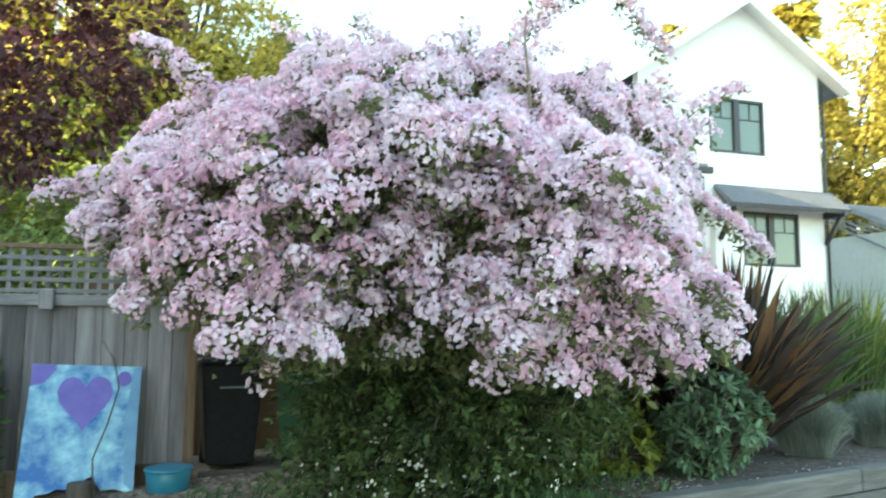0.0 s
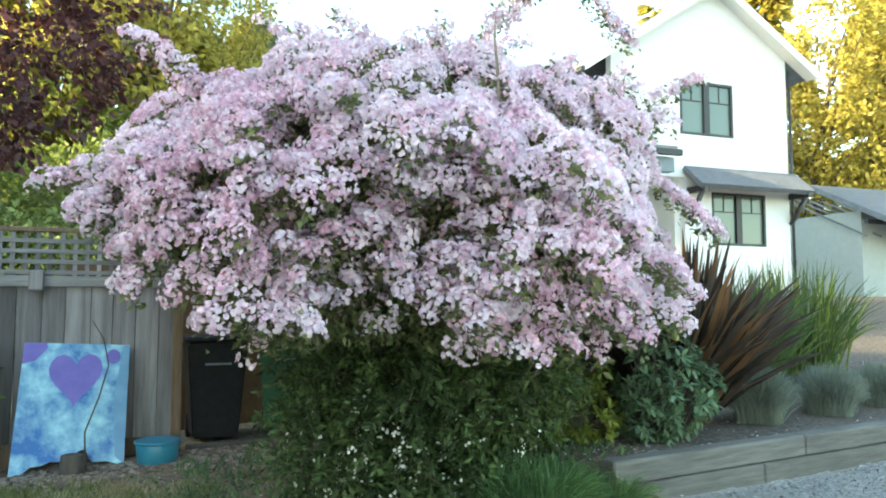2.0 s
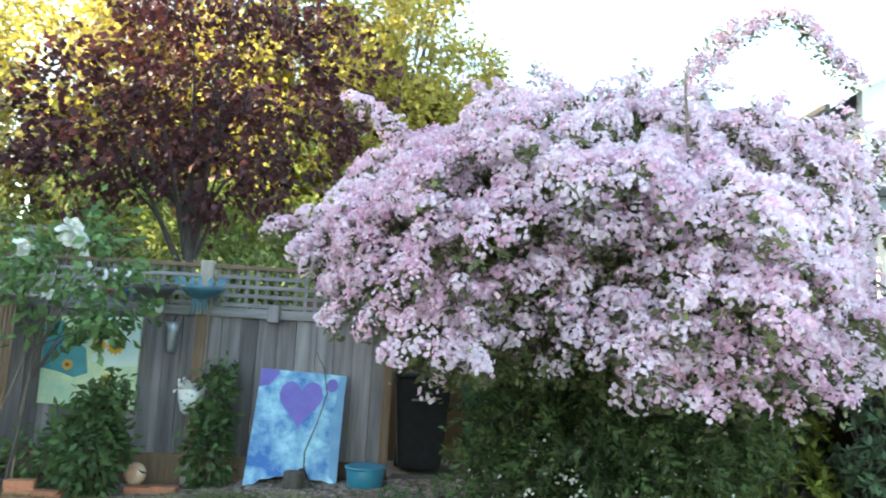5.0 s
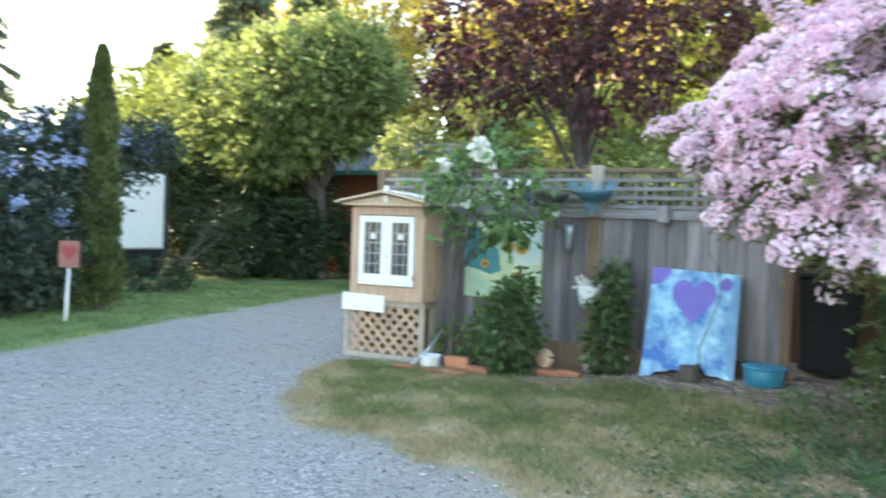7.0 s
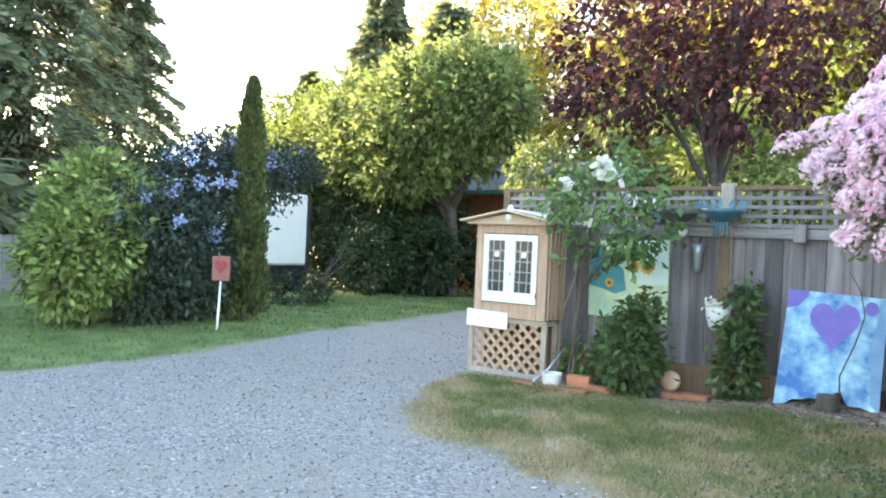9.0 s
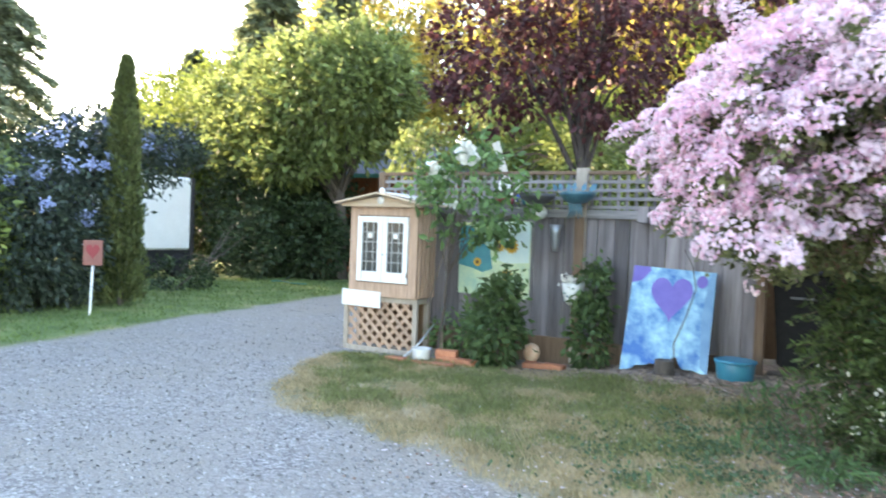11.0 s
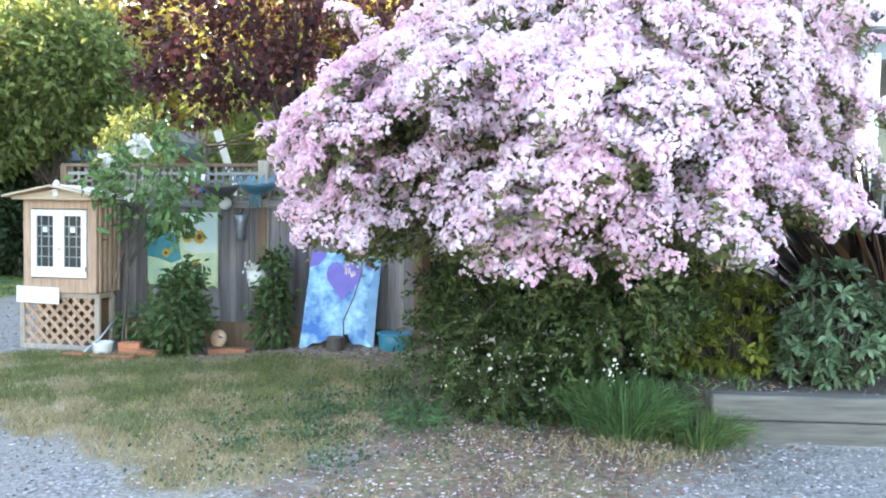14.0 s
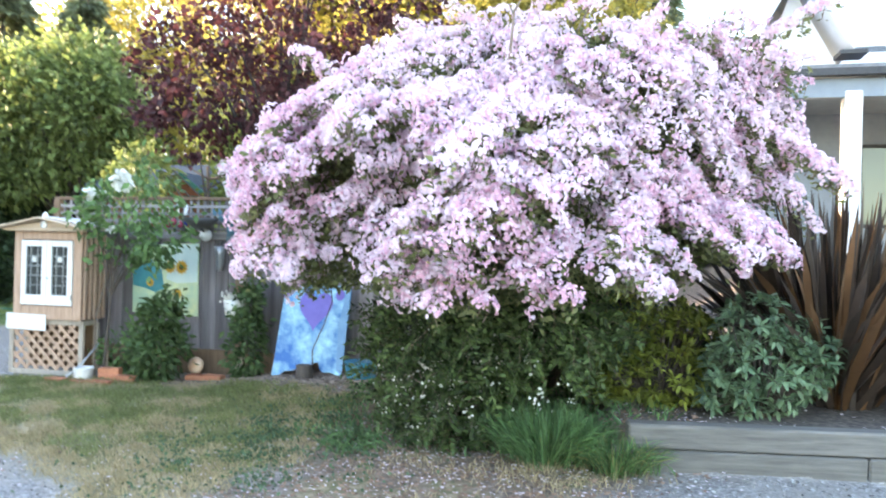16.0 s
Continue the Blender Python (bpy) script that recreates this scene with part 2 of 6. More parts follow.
def lathe(profile, segs=24, bm=None, m=None):
    """A turned body from (radius, height) pairs."""
    bm = bm or bmesh.new()
    rings = []
    for r, h in profile:
        rings.append([bm.verts.new(((m or Matrix()) @ Vector((r * math.cos(2 * math.pi * k / segs), r * math.sin(2 * math.pi * k / segs), h)))) for k in range(segs)])
    for a, b in zip(rings, rings[1:]):
        for k in range(segs):
            bm.faces.new((a[k], a[(k + 1) % segs], b[(k + 1) % segs], b[k])).smooth = True
    bm.faces.new(rings[-1])
    bm.faces.new(rings[0][::-1])
    return bm


def tube(points, radii, segs=6, bm=None):
    """A tapered tube along points."""
    bm = bm or bmesh.new()
    pts = [Vector(p) for p in points]
    prev = None
    for i, (p, r) in enumerate(zip(pts, radii)):
        d = (pts[min(i + 1, len(pts) - 1)] - pts[max(i - 1, 0)]).normalized()
        u = d.orthogonal().normalized() if prev is None else (u0 - d * u0.dot(d)).normalized()
        u0 = u
        w = d.cross(u)
        r = float(r)
        ring = [bm.verts.new(p + r * (math.cos(2 * math.pi * k / segs) * u + math.sin(2 * math.pi * k / segs) * w)) for k in range(segs)]
        if prev:
            for k in range(segs):
                bm.faces.new((prev[k], prev[(k + 1) % segs], ring[(k + 1) % segs], ring[k])).smooth = True
        prev = ring
    bm.faces.new(prev)
    return bm


def flat(outline, thick, m, bm=None):
    """A plate from an outline in x, z, thick along y, placed by m."""
    bm = bm or bmesh.new()
    front = [bm.verts.new(m @ Vector((x, -thick / 2, z))) for x, z in outline]
    back = [bm.verts.new(m @ Vector((x, thick / 2, z))) for x, z in outline]
    bm.faces.new(front)
    bm.faces.new(back[::-1])
    for k in range(len(outline)):
        bm.faces.new((front[k - 1], front[k], back[k], back[k - 1])).normal_update()
    bmesh.ops.recalc_face_normals(bm, faces=bm.faces[:])
    return bm


def heart_outline(w, h, n=28):
    pts = []
    for k in range(n):
        a = 2 * math.pi * k / n
        pts.append((w / 32 * 16 * math.sin(a) ** 3, h / 29 * (13 * math.cos(a) - 5 * math.cos(2 * a) - 2 * math.cos(3 * a) - math.cos(4 * a) + 2.5)))
    return pts


def raw_mesh(verts, faces_flat, corners, material):
    """A mesh of equal polygons from arrays."""
    me = bpy.data.meshes.new("mesh")
    nf = len(faces_flat) // corners
    me.vertices.add(len(verts))
    me.vertices.foreach_set("co", np.asarray(verts, dtype=np.float32).ravel())
    me.loops.add(len(faces_flat))
    me.loops.foreach_set("vertex_index", np.asarray(faces_flat, dtype=np.int32))
    me.polygons.add(nf)
    me.polygons.foreach_set("loop_start", np.arange(nf, dtype=np.int32) * corners)
    me.update(calc_edges=True)
    me.materials.append(material)
    return me


rng = np.random.default_rng(7)


def unit(v):
    return v / np.maximum(np.linalg.norm(v, axis=-1, keepdims=True), 1e-9)


def rand_dirs(n):
    return unit(rng.normal(size=(n, 3)))


def leaves(pts, along, length, width, material, fold=0.25):
    """Leaf blades: each a folded rhombus from pts along its way; lengths and widths by leaf."""
    n = len(pts)
    length, width = np.broadcast_to(length, n)[:, None], np.broadcast_to(width, n)[:, None]
    along = unit(along)
    side = unit(np.cross(along, rand_dirs(n)))
    up = np.cross(side, along)
    mid = pts + along * length * 0.45
    v = np.stack([pts, mid + side * width / 2 + up * width * fold, pts + along * length, mid - side * width / 2 + up * width * fold], 1).reshape(-1, 3)
    i = np.arange(n)[:, None] * 4
    return raw_mesh(v, np.concatenate([i + [0, 1, 2], i + [0, 2, 3]], 1).reshape(-1), 3, material)


def blades(pts, tips, width, material, bend=0.3):
    """Grass and flax blades: strips of three pieces from pts to tips, bowed."""
    n = len(pts)
    width = np.broadcast_to(width, n)[:, None]
    d = tips - pts
    side = unit(np.cross(d, rand_dirs(n)))
    m1 = pts + d * 0.4 + np.array([0, 0, 1]) * np.linalg.norm(d, axis=1, keepdims=True) * bend * 0.5
    m2 = pts + d * 0.75 + np.array([0, 0, 1]) * np.linalg.norm(d, axis=1, keepdims=True) * bend * 0.45
    v = np.stack([pts - side * width * 0.4, pts + side * width * 0.4, m1 + side * width / 2, m1 - side * width / 2, m2 + side * width * 0.4, m2 - side * width * 0.4, tips], 1).reshape(-1, 3)
    i = np.arange(n)[:, None] * 7
    f = np.concatenate([i + [0, 1, 2], i + [0, 2, 3], i + [3, 2, 4], i + [3, 4, 5], i + [5, 4, 6]], 1)
    return raw_mesh(v, f.reshape(-1), 3, material)


def flowers(pts, facing, size, material):
    """Small five-lobed cup flowers."""
    n = len(pts)
    size = np.broadcast_to(size, n)[:, None]
    facing = unit(facing)
    s = unit(np.cross(facing, rand_dirs(n)))
    w = np.cross(facing, s)
    rim = [pts + facing * size * 0.35 * (1 if k % 2 == 0 else 0.75) + (s * math.cos(math.pi * k / 2.5) + w * math.sin(math.pi * k / 2.5)) * size * (0.54 if k % 2 == 0 else 0.50) for k in range(5)]
    v = np.stack([pts, *rim], 1).reshape(-1, 3)
    i = np.arange(n)[:, None] * 6
    f = np.concatenate([i + [0, 1 + k, 1 + (k + 1) % 5] for k in range(5)], 1)
    return raw_mesh(v, f.reshape(-1), 3, material)


def in_blobs(blobs, n, shell=0.55):
    """Points in ellipsoids (x, y, z, rx, ry, rz), mostly near their skin, and the ways outward."""
    w = np.array([b[3] * b[4] + b[4] * b[5] + b[3] * b[5] for b in blobs])
    pick = rng.choice(len(blobs), n, p=w / w.sum())
    b = np.array(blobs)[pick]
    d = rand_dirs(n)
    r = shell + (1 - shell) * rng.random((n, 1)) ** 0.6
    return b[:, :3] + d * b[:, 3:] * r, d, pick


def crown_points(blobs, clumps, per, spread, shell=0.6):
    """Clumped leaf places in a crown: clump middles in the blobs, leaves round each."""
    c, d, _ = in_blobs(blobs, clumps, shell)
    p = np.repeat(c, per, 0) + rng.normal(size=(clumps * per, 3)) * spread * (0.6 + 0.8 * rng.random((clumps, 1)).repeat(per, 0))
    return p, np.repeat(d, per, 0), c


def limbs(base, top, ends, r0, segs=7):
    """A trunk from base to top, and the bent limbs to the ends."""
    base, top = Vector(base), Vector(top)
    lean = Vector((0.04, -0.03, 0)) * (top - base).length
    bm = tube([base + Vector((0, 0, -0.1)), base + (top - base) * 0.15, base + (top - base) * 0.5 + lean, top], [r0 * 1.35, r0, r0 * 0.8, r0 * 0.6], segs)
    arms = bmesh.new()
    for e in ends:
        e = Vector(e)
        s = base + (top - base) * (0.55 + 0.45 * rng.random()) + lean * 0.5
        k = s + (e - s) * 0.5 + Vector((0, 0, 0.12 * (e - s).length))
        tube([s, k, e], [r0 * 0.42, r0 * 0.25, r0 * 0.06], 5, arms)
    return bm, arms


def broadleaf(name, label, category, base, blobs, leaf_mat, clumps, per, spread, leaf=(0.09, 0.05), r0=0.12, trunk_top=None, droop=0.4, extra=(), group="", wood=None):
    """A tree or shrub: trunk with limbs, and a crown of clumped leaves."""
    ob = thing(name, label, category, *base, group=group)
    mid = np.mean([b[:3] for b in blobs], 0)
    p, d, c = crown_points(blobs, clumps, per, spread)
    o = np.array(base)
    p, c = p - o, c - o
    p[:, 2] = np.maximum(p[:, 2], 0.02)
    ends = [tuple(c[k]) for k in rng.choice(len(c), min(16, len(c)), replace=False)]
    top = tuple(np.array(trunk_top if trunk_top else mid) - o)
    stem, arms = limbs((0, 0, 0), top, ends, r0)
    part("trunk", stem, wood or bark, ob)
    tagged(part("limb", arms, wood or bark, ob), kind="stuff")
    size = 0.7 + 0.6 * rng.random(len(p))
    part("crown", leaves(p, d + rand_dirs(len(p)) * 0.9 - np.array([0, 0, droop]), leaf[0] * size, leaf[1] * size, leaf_mat), None, ob)
    for k, (mat, share, fsize, nm) in enumerate(extra):
        q, fd, _ = crown_points(blobs, int(clumps * share), 34, spread * 0.42, 0.96)
        up = (fd[:, 2] > 0.15) & (q[:, 2] > 1.3)
        q, fd = q[up] - o, fd[up]
        part(nm, flowers(q, fd + rand_dirs(len(q)) * 0.6, fsize, mat), None, ob)
    return ob


def conifer(name, label, base, height, radius, n_branch=150, per=70, mat=None, needle=0.16, low=0.08, group="", seed=0):
    """A conifer: a straight trunk, whorls of drooping boughs, sprays of needles along them."""
    ob = thing(name, label, "tree", *base, group=group)
    bm = tube([(0, 0, -0.2), (0, 0, height * 0.5), (0, 0, height)], [radius * 0.075, radius * 0.05, 0.02], 7)
    part("trunk", bm, bark, ob)
    bm = bmesh.new()
    h = (low + (0.98 - low) * rng.random(n_branch) ** 0.85) * height
    az = rng.random(n_branch) * 2 * math.pi
    ln = radius * (1 - h / height) ** 0.75 * (0.65 + 0.5 * rng.random(n_branch)) + 0.15
    way = np.stack([np.cos(az), np.sin(az), -0.12 - 0.25 * rng.random(n_branch)], 1)
    root = np.stack([0 * h, 0 * h, h], 1)
    for k in range(0, n_branch, 3):
        tube([root[k], root[k] + way[k] * ln[k] * 0.95], [0.02 + 0.012 * ln[k], 0.008], 4, bm)
    tagged(part("bough", bm, bark, ob), kind="stuff")
    t = 0.15 + 0.9 * rng.random((n_branch, per)) ** 0.8
    sag = -0.22 * (t ** 2)
    p = root[:, None] + way[:, None] * (ln[:, None] * t)[..., None]
    side = np.stack([-np.sin(az), np.cos(az), 0 * az], 1)
    w = rng.normal(size=(n_branch, per)) * 0.24 * ln[:, None] * (1.15 - t)
    p += side[:, None] * w[..., None]
    p[..., 2] += sag * ln[:, None] + rng.normal(size=t.shape) * 0.06
    p = p.reshape(-1, 3)
    d = np.repeat(way, per, 0) + np.repeat(side, per, 0) * np.sign(w).reshape(-1, 1) * 0.6 + rand_dirs(len(p)) * 0.5 - np.array([0, 0, 0.3])
    s = 0.6 + 0.8 * rng.random(len(p))
    part("crown", leaves(p, d, needle * 2.0 * s, needle * 0.62 * s, mat or hazy_conifer_leaf, 0.15), None, ob)
    return ob

# ---- ground ----
LAWN = [(-4.2, 5.75), (-4.15, 5.0), (-3.85, 4.5), (-3.4, 3.75), (-2.9, 3.45), (-1.9, 3.25), (-1.45, 3.1), (-0.55, 2.65), (-0.2, 2.35), (0.3, 2.3), (0.6, 2.9), (0.9, 3.5), (1.0, 4.4), (0.8, 5.4), (0.1, 6.2), (-1.0, 6.35), (-3.2, 6.1)]
FIELD = [(-7.2, 1.6), (-7.0, 3.0), (-7.15, 4.3), (-7.6, 5.8), (-8.15, 8.5), (-8.7, 12.1), (-9.6, 18), (-12, 40), (-60, 40), (-60, -30), (-9, -8), (-7.6, -1)]
LITTER = [(0.30, 2.15), (0.7, 2.9), (0.45, 3.9), (0.30, 5.2), (-0.75, 5.95), (-1.7, 6.2), (-2.2, 6.5), (-2.2, 7.2), (2.9, 7.6), (3.3, 3.9), (2.9, 3.35), (2.4, 2.5), (1.4, 2.1)]


def poly_dist(x, y, poly):
    """Signed distance to a polygon, positive inside."""
    x, y = np.asarray(x, float), np.asarray(y, float)
    best, inside = np.full(x.shape, 1e9), np.zeros(x.shape, bool)
    for (x0, y0), (x1, y1) in zip(poly, poly[1:] + poly[:1]):
        dx, dy = x1 - x0, y1 - y0
        t = np.clip(((x - x0) * dx + (y - y0) * dy) / (dx * dx + dy * dy), 0, 1)
        best = np.minimum(best, np.hypot(x - x0 - t * dx, y - y0 - t * dy))
        cross = ((y0 > y) != (y1 > y)) & (x < dx * (y - y0) / (dy if dy else 1e-9) + x0)
        inside ^= cross
    return np.where(inside, best, -best)


def wob(x, y, f):
    return (np.sin(x * f * 1.7 + y * f * 0.9 + 1.3) + np.sin(y * f * 2.1 - x * f * 0.8) + np.sin((x + y) * f * 3.3 + 0.7) * 0.6) / 2.6


def ground_z(x, y):
    x, y = np.asarray(x, float), np.asarray(y, float)
    z = 0.15 * smooth((x + 2.5) / 4.5) + 0.07 * smooth((y - 4.5) / 1.8) * smooth((x + 2.0) / 1.2)
    face = 3.90 + 0.176 * (x - 3.03)
    wide = 0.09 + 1.3 * smooth((2.9 - x) / 0.7)
    z = z + 0.29 * smooth((x - 2.2) / 0.7) * smooth((y - face) / wide)
    z = z + 1.2 * smooth((y - 5.5) / 7.0) * smooth((x - 2.8) / 3.0)
    return z + 0.012 * wob(x, y, 1.3) + 0.02 * smooth(poly_dist(x, y, LAWN) / 0.25)


def lawn_at(x, y):
    return np.maximum(smooth((poly_dist(x, y, LAWN) + 0.10 * wob(x, y, 4) + 0.06 * wob(y, x, 11)) / 0.45 + 0.35), smooth((poly_dist(x, y, FIELD) + 0.10 * wob(x, y, 3)) / 0.3 + 0.3))


xs = np.unique(np.concatenate([np.linspace(-900, -60, 12), np.linspace(-60, -13, 48), np.arange(-13, 9.01, 0.115), np.linspace(9.2, 40, 60), np.linspace(40, 900, 12)]))
ys = np.unique(np.concatenate([np.linspace(-900, -30, 12), np.linspace(-30, -3, 28), np.arange(-3, 9.01, 0.10), np.linspace(9.1, 45, 60), np.linspace(45, 900, 12)]))
gx, gy = np.meshgrid(xs, ys)
nx, ny = len(xs), len(ys)
ii = (np.arange(ny - 1)[:, None] * nx + np.arange(nx - 1)[None]).reshape(-1, 1)

ground_mat = bpy.data.materials.new("gravel_lawn_and_litter")
ground_mat.use_nodes = True
gnt = ground_mat.node_tree
GN, GL = gnt.nodes, gnt.links


def ground_noise(scale, detail=5):
    n = GN.new("ShaderNodeTexNoise")
    n.inputs["Scale"].default_value, n.inputs["Detail"].default_value = scale, detail
    GL.new(ground_co.outputs["Object"], n.inputs["Vector"])
    return n.outputs["Fac"]


def ground_ramp(fac, stops):
    r = GN.new("ShaderNodeValToRGB")
    while len(r.color_ramp.elements) < len(stops):
        r.color_ramp.elements.new(0.5)
    for e, (p, c) in zip(r.color_ramp.elements, stops):
        e.position, e.color = p, (*c, 1)
    GL.new(fac, r.inputs[0])
    return r.outputs[0]


def ground_mix(fac, a, b):
    m = GN.new("ShaderNodeMix")
    m.data_type = "RGBA"
    GL.new(fac, m.inputs[0])
    GL.new(a, m.inputs[6])
    GL.new(b, m.inputs[7])
    return m.outputs[2]


def ground_attr(name):
    a = GN.new("ShaderNodeAttribute")
    a.attribute_name = name
    return a.outputs["Fac"]


ground_co = GN.new("ShaderNodeTexCoord")
vor = GN.new("ShaderNodeTexVoronoi")
vor.inputs["Scale"].default_value = 48
GL.new(ground_co.outputs["Object"], vor.inputs["Vector"])
stones = GN.new("ShaderNodeSeparateColor")
GL.new(vor.outputs["Color"], stones.inputs[0])
gravel_c = ground_mix(ground_ramp(ground_noise(0.9, 4), [(0.38, (0, 0, 0)), (0.60, (1, 1, 1))]), ground_ramp(stones.outputs[0], [(0, (0.145, 0.135, 0.128)), (0.55, (0.25, 0.236, 0.225)), (1, (0.44, 0.425, 0.405))]), ground_ramp(ground_noise(60), [(0.3, (0.18, 0.165, 0.145)), (0.7, (0.36, 0.335, 0.30))]))
track_c = ground_ramp(ground_noise(45), [(0.3, (0.20, 0.185, 0.165)), (0.7, (0.33, 0.31, 0.28))])
gravel_c = ground_mix(ground_attr("track"), gravel_c, track_c)
lawn_c = ground_ramp(ground_noise(2.2, 8), [(0.36, (0.105, 0.12, 0.045)), (0.50, (0.205, 0.185, 0.09)), (0.64, (0.38, 0.31, 0.19))])
soil_c = ground_ramp(ground_noise(22, 7), [(0.3, (0.085, 0.06, 0.043)), (0.52, (0.175, 0.135, 0.105)), (0.72, (0.34, 0.275, 0.225))])
straw_c = ground_ramp(ground_noise(14, 8), [(0.34, (0.115, 0.125, 0.05)), (0.5, (0.20, 0.175, 0.10)), (0.66, (0.33, 0.27, 0.18))])
soil_c = ground_mix(ground_ramp(ground_noise(2.6, 6), [(0.44, (0, 0, 0)), (0.60, (1, 1, 1))]), soil_c, straw_c)
col = ground_mix(ground_attr("lawn"), gravel_c, lawn_c)
field_c = ground_ramp(ground_noise(1.6, 8), [(0.34, (0.08, 0.13, 0.035)), (0.54, (0.14, 0.20, 0.06)), (0.72, (0.25, 0.24, 0.11))])
col = ground_mix(ground_attr("field"), col, field_c)
col = ground_mix(ground_attr("litter"), col, soil_c)
# Dark brown bed soil, darkened further for the deep shade it lies in.
shaded_bed_c = ground_ramp(ground_noise(26, 7), [(0.3, (0.05, 0.04, 0.034)), (0.52, (0.11, 0.088, 0.072)), (0.74, (0.20, 0.165, 0.14))])
col = ground_mix(ground_attr("bed"), col, shaded_bed_c)
gbsdf = GN["Principled BSDF"]
GL.new(col, gbsdf.inputs["Base Color"])
gbsdf.inputs["Roughness"].default_value = 0.92
gbump = GN.new("ShaderNodeBump")
gbump.inputs["Strength"].default_value, gbump.inputs["Distance"].default_value = 0.6, 0.012
GL.new(vor.outputs["Distance"], gbump.inputs["Height"])
GL.new(gbump.outputs[0], gbsdf.inputs["Normal"])

gme = raw_mesh(np.stack([gx, gy, ground_z(gx, gy)], -1).reshape(-1, 3), (ii + np.array([0, 1, nx + 1, nx])).reshape(-1), 4, ground_mat)
lit = smooth((poly_dist(gx, gy, LITTER) + 0.20 * wob(gx, gy, 4) + 0.14 * wob(gy, gx, 13)) / 0.7 + 0.4)
garden = smooth((gx - 2.4) / 0.6) * smooth((gy - 3.9 - 0.176 * (gx - 3.03)) / 0.1)
behind = np.maximum(smooth((gy - 6.6) / 0.3) * smooth((gx + 4.6) / 0.3), 1.2 * smooth((gy - 5.95 + 0.12 * wob(gx, gy, 3)) / 0.2) * smooth((gx + 2.2) / 0.4))
worn = np.abs(gx + 5.6 + 0.30 * (gy - 4) + 0.04 * (gy - 4) ** 2)
track = smooth(1.1 - np.abs(worn - 0.75) / 0.55) * (0.45 + 0.35 * wob(gx, gy, 2.0)) * smooth((gy - 1.0) / 2)
for nm, val in (("track", np.clip(track, 0, 1)), ("lawn", lawn_at(gx, gy)), ("litter", np.maximum(np.maximum(lit, garden), behind * 0.8)), ("bed", garden), ("field", smooth((poly_dist(gx, gy, FIELD) + 0.10 * wob(gx, gy, 3)) / 0.3 + 0.3))):
    gme.attributes.new(nm, "FLOAT", "POINT").data.foreach_set("value", val.ravel().astype(np.float32))
for p in gme.polygons:
    p.use_smooth = True
tagged(part("ground", gme, None), "grey gravel drive with patchy lawn and bare soil", "ground", kind="structure")

# ---- landscape timber edging in front of the raised bed ----
def timber_wall():
    ob = thing("retaining_wall", "low retaining wall of two courses of weathered landscape timbers", "retaining wall", 3.03, 3.85, 0.13, 10, kind="structure")
    for row, joints in ((0, (-0.25, 1.38, 3.8, 6.2, 8.6)), (1, (-0.15, 1.9, 4.3, 6.7, 8.6))):
        for a, b in zip(joints, joints[1:]):
            bm = box(b - a - 0.008, 0.15, 0.162, (a + b) / 2, 0.075 + 0.006 * row, 0.085 + 0.166 * row, 0.012)
            part("timber", bm, timber_wood, ob)
    return ob


timber_wall()

# ---- board fence with lattice top ----
FENCE_Y, X0, X1 = 6.84, -4.42, 0.24


def board_fence():
    ob = thing("board_fence", "weathered grey board fence with a lattice strip on top and brown posts", "fence", 0, FENCE_Y, 0, kind="structure")
    x = X0 + 0.09
    k = 0
    while x < X1 - 0.14:
        w = 0.165 + 0.05 * rng.random()
        zt, zb = 1.66, 0.30
        part("board", box(w - 0.005, 0.02, zt - zb, x + w / 2, 0.006 * (k % 2) + 0.004 * rng.random(), (zt + zb) / 2, 0.003), fence_wood, ob)
        x += w
        k += 1
    part("board", box(X1 - 0.10 - x, 0.02, 1.36, (x + X1 - 0.10) / 2, 0.004, 0.98, 0.003), fence_wood, ob)
    for a, b in ((X0, -1.75), (-1.62, X1 - 0.12)):
        c, w = (a + b) / 2, b - a
        part("rail", box(w, 0.05, 0.095, c, -0.03, 1.695, 0.006), rail_wood, ob)
        part("cap_rail", box(w, 0.06, 0.04, c, 0, 2.15, 0.004), brown_wood, ob, "thin brown top rail")
        part("kick_board", box(w, 0.045, 0.34, c, -0.012, 0.135, 0.006), brown_wood, ob, "brown bottom board")
        z = 1.775
        while z < 2.12:
            part("lattice_slat", box(w, 0.009, 0.036, c, -0.012, z, 0.002), rail_wood, ob)
            z += 0.092
        x = a + 0.04
        while x < b:
            part("lattice_slat", box(0.036, 0.009, 0.39, x, 0.0, 1.935, 0.002), fence_wood, ob)
            x += 0.098
    for px, top in ((X0 + 0.045, 2.14), (-1.685, 2.2), (X1 - 0.06, 2.14)):
        part("post", box(0.09 if top < 2.18 else 0.13, 0.09, top + 0.1, px, -0.02 if top > 2.18 else 0.0, (top - 0.1) / 2, 0.006), brown_wood if top < 2.18 else grey_pine, ob)
    part("post_face", box(0.11, 0.02, 1.42, -1.685, -0.076, 0.95, 0.004), brown_wood, ob, "brown post face below the lattice")
    return ob


board_fence()


